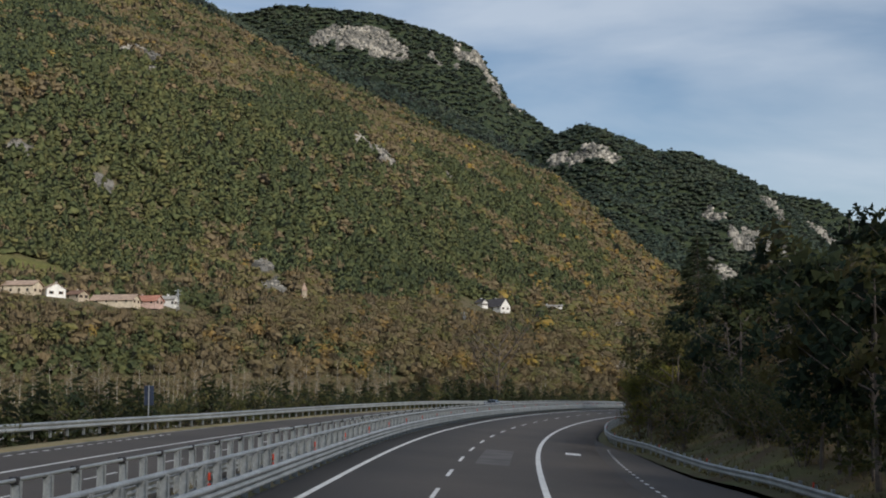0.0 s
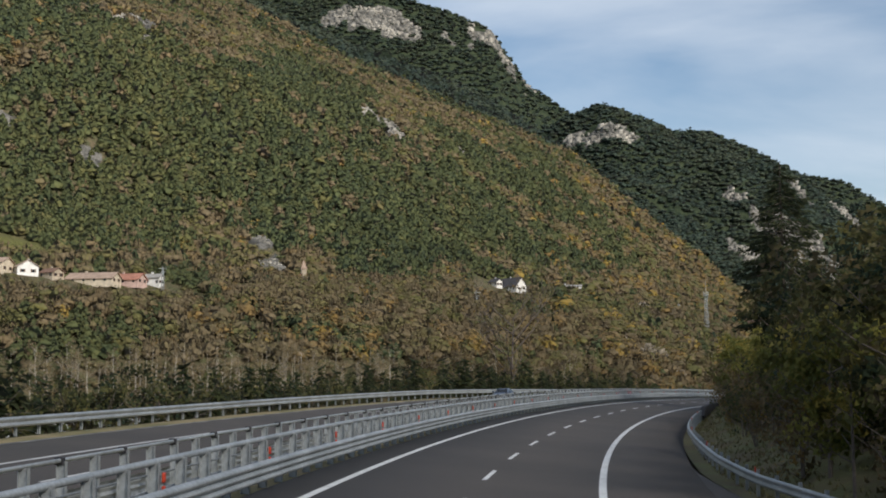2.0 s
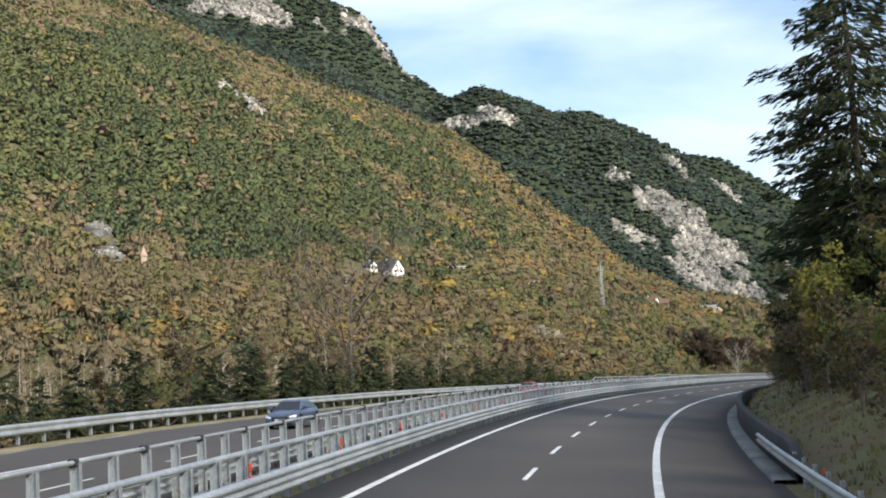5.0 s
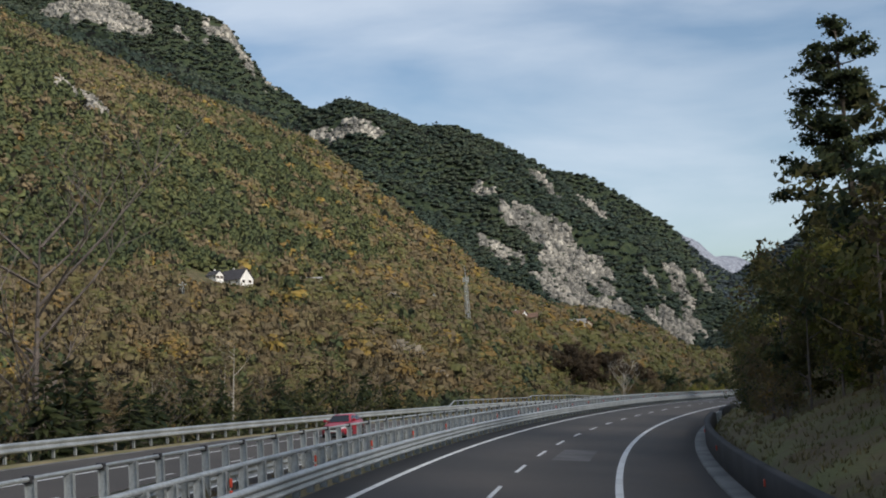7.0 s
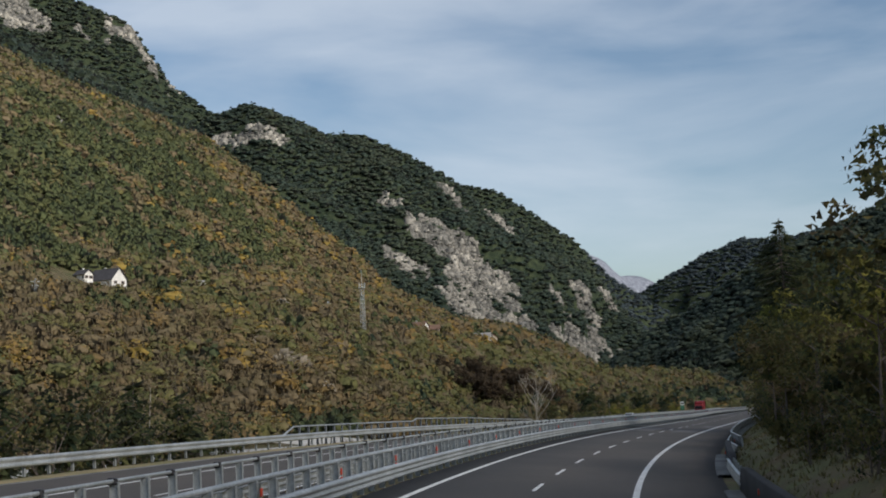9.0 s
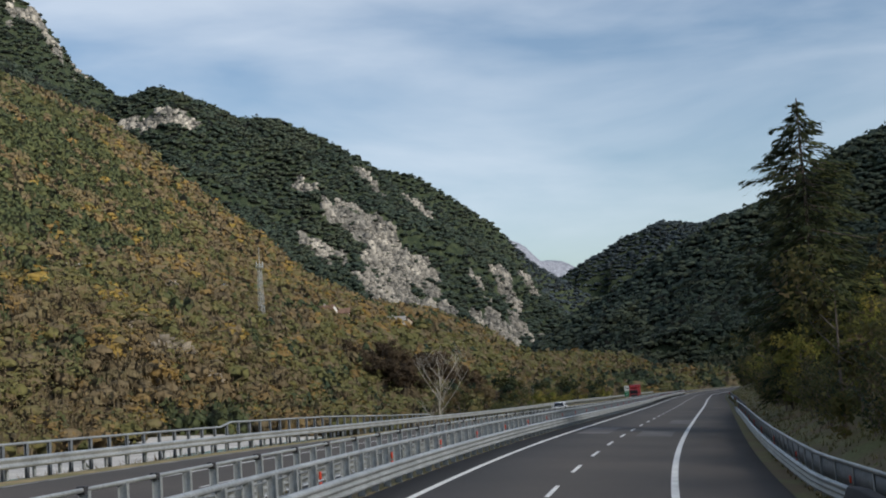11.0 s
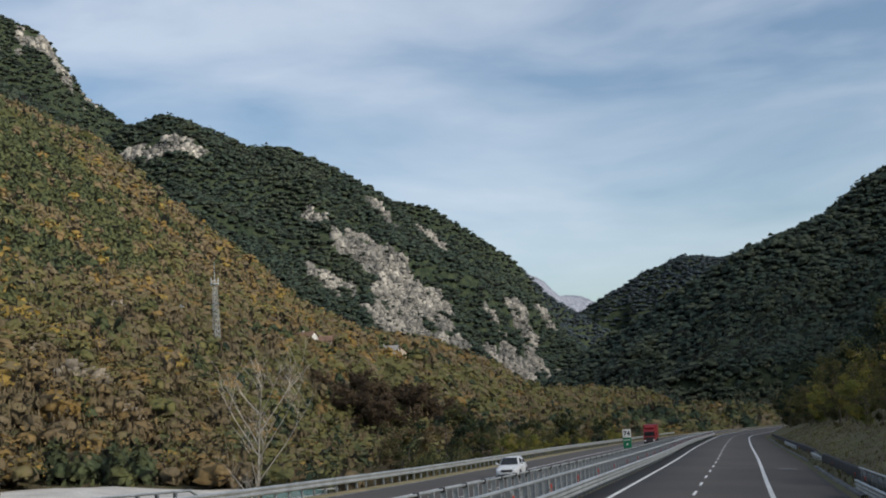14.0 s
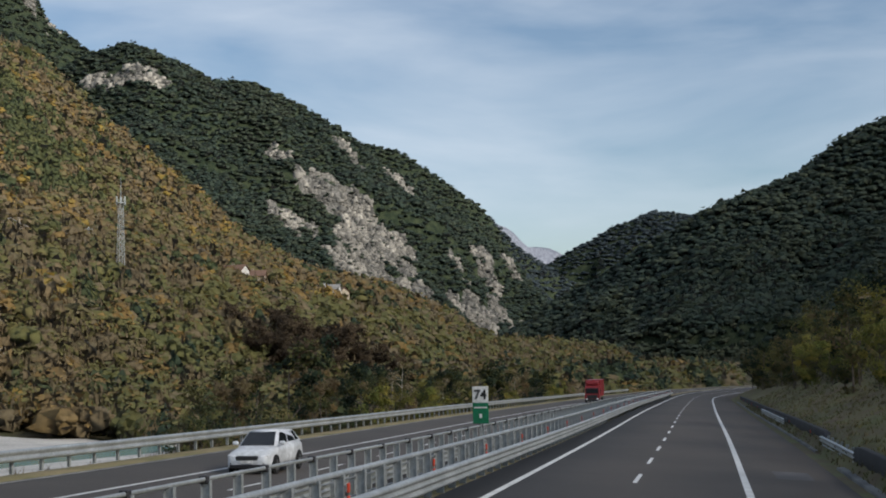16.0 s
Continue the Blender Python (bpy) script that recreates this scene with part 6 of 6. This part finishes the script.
def wheel(parent, x, y, r, w):
    bm = bmesh.new()
    m = Matrix.Translation((x, y, r)) @ Matrix.Rotation(radians(90), 4, "Y")
    bmesh.ops.create_cone(bm, cap_ends=True, segments=20, radius1=r, radius2=r, depth=w, matrix=m)
    bmesh.ops.bevel(bm, geom=[e for e in bm.edges if e.calc_face_angle(0) > 1], offset=0.03, segments=2, affect="EDGES")
    ob = part("wheel", bm, TYRE, parent)
    bm = bmesh.new()
    for k in range(5):
        a = k * 2 * math.pi / 5
        box(bm, (w * 1.02, 0.07, r * 0.62), (x, y + math.sin(a) * r * 0.32, r + math.cos(a) * r * 0.32), 0, Matrix.Rotation(-a, 4, "X"))
    bmesh.ops.create_cone(bm, cap_ends=True, segments=16, radius1=r * 0.66, radius2=r * 0.66, depth=w * 0.96, matrix=m)
    part("rim", bm, RIM, ob)


def panel(corners, u0, u1, v0, v1, out):
    """A thin pane on a four-cornered face, proud of it by out."""
    a, b, c, d = (Vector(q) for q in corners)
    at = lambda u, v: a.lerp(b, u).lerp(d.lerp(c, u), v)
    n = (b - a).cross(d - a).normalized() * out
    bm = bmesh.new()
    vs = [bm.verts.new(at(u, v) + k) for k in (n, -n) for u, v in ((u0, v0), (u1, v0), (u1, v1), (u0, v1))]
    for f in ((0, 1, 2, 3), (7, 6, 5, 4), (0, 4, 5, 1), (1, 5, 6, 2), (2, 6, 7, 3), (3, 7, 4, 0)):
        bm.faces.new([vs[k] for k in f])
    bmesh.ops.recalc_face_normals(bm, faces=bm.faces)
    return bm


def car(t, o, paint, label, length=4.5, width=1.85, high=1.65, hood=1.05, suv=True):
    """A car that faces the camera; its front looks along -y."""
    thing = tagged(new("car", None), label, "car")
    thing.matrix_basis = at_road(t, o)
    L, W, H = length / 2, width / 2, high
    bot, belt = (0.26, hood) if suv else (0.20, hood)

    def ring(y, w, z0, z1):
        hz = z1 - z0
        return [(-w * 0.86, y, z0), (w * 0.86, y, z0), (w * 0.97, y, z0 + 0.12 * hz), (w, y, z0 + 0.35 * hz), (w * 0.985, y, z0 + 0.68 * hz), (w * 0.94, y, z0 + 0.88 * hz), (w * 0.80, y, z1 - 0.01), (w * 0.3, y, z1 + 0.015),
                (-w * 0.3, y, z1 + 0.015), (-w * 0.80, y, z1 - 0.01), (-w * 0.94, y, z0 + 0.88 * hz), (-w * 0.985, y, z0 + 0.68 * hz), (-w, y, z0 + 0.35 * hz), (-w * 0.97, y, z0 + 0.12 * hz)]

    rings = [(-L, 0.70, bot + 0.16, belt - 0.44), (-L + 0.06, 0.84, bot + 0.06, belt - 0.33), (-L + 0.2, 0.93, bot, belt - 0.22), (-L + 0.5, 0.985, bot, belt - 0.13), (-L + 0.9, 1.0, bot, belt - 0.07), (-L + 1.3, 1.0, bot, belt - 0.01), (0, 1.0, bot, belt + 0.03),
             (L - 0.8, 1.0, bot, belt + 0.06), (L - 0.25, 0.96, bot + 0.04, belt + 0.03), (L - 0.08, 0.90, bot + 0.10, belt - 0.05), (L, 0.80, bot + 0.2, belt - 0.2)]
    part("body", loft([ring(y, w * W, z0, z1) for y, w, z0, z1 in rings]), paint, thing, smooth=True)
    b = belt - 0.04
    back = 0.35 if suv else 0.62
    c = {"fl": (-W * 0.88, -L + 1.12, b), "fr": (W * 0.88, -L + 1.12, b), "tl": (-W * 0.66, -L + 1.95, H - 0.05), "tr": (W * 0.66, -L + 1.95, H - 0.05), "ul": (-W * 0.66, L - 0.45 - back, H - 0.07), "ur": (W * 0.66, L - 0.45 - back, H - 0.07), "bl": (-W * 0.88, L - 0.18, b + 0.06), "br": (W * 0.88, L - 0.18, b + 0.06)}
    bm = bmesh.new()
    v = {k: bm.verts.new(q) for k, q in c.items()}
    ml, mr = bm.verts.new((-W * 0.67, -L + 2.5, H)), bm.verts.new((W * 0.67, -L + 2.5, H))
    for f in ((v["fl"], v["fr"], v["tr"], v["tl"]), (v["fr"], v["br"], v["ur"], mr, v["tr"]), (v["bl"], v["fl"], v["tl"], ml, v["ul"]), (v["br"], v["bl"], v["ul"], v["ur"]), (v["tl"], v["tr"], mr, ml), (ml, mr, v["ur"], v["ul"])):
        bm.faces.new(f)
    bmesh.ops.recalc_face_normals(bm, faces=bm.faces)
    bmesh.ops.bevel(bm, geom=list(bm.edges), offset=0.05, segments=2, affect="EDGES")
    part("cabin", bm, paint, thing, smooth=True)
    part("windscreen", panel([c["fl"], c["fr"], c["tr"], c["tl"]], 0.05, 0.95, 0.08, 0.94, 0.012), GLASS, thing)
    part("rear_window", panel([c["br"], c["bl"], c["ul"], c["ur"]], 0.08, 0.92, 0.15, 0.90, 0.012), GLASS, thing)
    for s in (-1, 1):
        e = "r" if s > 0 else "l"
        face = [c["f" + e], c["b" + e], c["u" + e], c["t" + e]]
        for u0, u1 in ((0.10, 0.45), (0.49, 0.76), (0.79, 0.92)):
            part("side_window", panel(face, u0, u1, 0.14, 0.88, 0.014), GLASS, thing)
        part("mirror", box(bmesh.new(), (0.24, 0.13, 0.16), (s * (W + 0.07), -L + 1.42, b + 0.14), 0.04), paint, thing)
        part("headlight", box(bmesh.new(), (0.40, 0.30, 0.15), (s * W * 0.70, -L + 0.22, belt - 0.36), 0.05, Matrix.Rotation(s * 0.45, 4, "Z") @ Matrix.Rotation(-0.2 * s, 4, "Y")), LAMP, thing)
        part("fog_lamp", box(bmesh.new(), (0.22, 0.12, 0.10), (s * W * 0.66, -L + 0.07, bot + 0.22), 0.03), BLACK, thing)
        part("sill", box(bmesh.new(), (0.06, length - 1.9, 0.16), (s * (W - 0.02), 0, bot + 0.04), 0.02), BLACK if suv else paint, thing)
        for y in (-L + 0.85, L - 0.85):
            bm = bmesh.new()
            bmesh.ops.create_cone(bm, cap_ends=True, segments=20, radius1=0.41, radius2=0.41, depth=0.05, matrix=Matrix.Translation((s * (W - 0.012), y, 0.36)) @ Matrix.Rotation(radians(90), 4, "Y"))
            part("wheel_arch", bm, BLACK, thing)
            wheel(thing, s * (W - 0.07), y, 0.35, 0.24)
    part("grille", box(bmesh.new(), (W * 1.02, 0.12, 0.20), (0, -L + 0.03, belt - 0.42), 0.05), BLACK, thing)
    part("bumper", box(bmesh.new(), (W * 1.55, 0.14, 0.20), (0, -L + 0.05, bot + 0.10), 0.05), BLACK, thing)
    part("number_plate", box(bmesh.new(), (0.5, 0.03, 0.11), (0, -L - 0.03, bot + 0.28)), PLATE, thing)
    return thing


def car_paint(name, col):
    return material(name, col, 0.3, scale=1, fine=6)


car(18.03, -18.0, car_paint("white_paint", (0.72, 0.74, 0.76)), "white sport utility car on the far carriageway", 4.6, 1.88, 1.70, 1.10)
car(7.62, -18.1, car_paint("blue_paint", (0.07, 0.10, 0.16)), "dark blue car on the far carriageway", 4.4, 1.8, 1.45, 0.98, False)
car(10.25, -18.0, car_paint("red_paint", (0.42, 0.02, 0.04)), "red car with its headlights towards the camera", 4.4, 1.8, 1.47, 1.0, False)

# lorry
lorry = tagged(new("lorry", None), "red box lorry on the far carriageway", "lorry")
lorry.matrix_basis = at_road(24.6, -18.2)
LORRY_RED = material("lorry_red", (0.26, 0.02, 0.025), 0.5, scale=0.6, fine=5)
part("box_body", box(bmesh.new(), (2.5, 7.2, 2.75), (0, 2.0, 2.5), 0.05), LORRY_RED, lorry)
cabv = [[(-1.2, y, 0.55), (1.2, y, 0.55), (1.2, y, z * 0.62), (1.12, y, z), (-1.12, y, z), (-1.2, y, z * 0.62)] for y, z in ((-3.6, 2.3), (-3.45, 2.85), (-2.4, 3.1), (-1.75, 3.1))]
cab_ = part("cab", loft(cabv), LORRY_RED, lorry)
part("windscreen", box(bmesh.new(), (2.05, 0.06, 0.85), (0, -3.6, 2.1), 0.03), GLASS, cab_)
part("grille", box(bmesh.new(), (1.7, 0.06, 0.6), (0, -3.63, 1.15), 0.03), BLACK, cab_)
part("bumper", box(bmesh.new(), (2.4, 0.25, 0.4), (0, -3.6, 0.6), 0.06), BLACK, lorry)
part("deflector", box(bmesh.new(), (2.1, 1.2, 0.6), (0, -2.4, 3.35), 0.15), LORRY_RED, lorry)
part("chassis", box(bmesh.new(), (0.9, 8.6, 0.3), (0, 0.9, 0.8)), BLACK, lorry)
for s in (-1, 1):
    part("headlight", box(bmesh.new(), (0.4, 0.08, 0.2), (s * 0.9, -3.72, 0.78), 0.04), LAMP, lorry)
    part("mirror", box(bmesh.new(), (0.15, 0.2, 0.55), (s * 1.4, -3.5, 2.1), 0.04), BLACK, lorry)
    for y in (-2.7, 3.2, 4.4):
        wheel(lorry, s * 1.05, y, 0.48, 0.3)
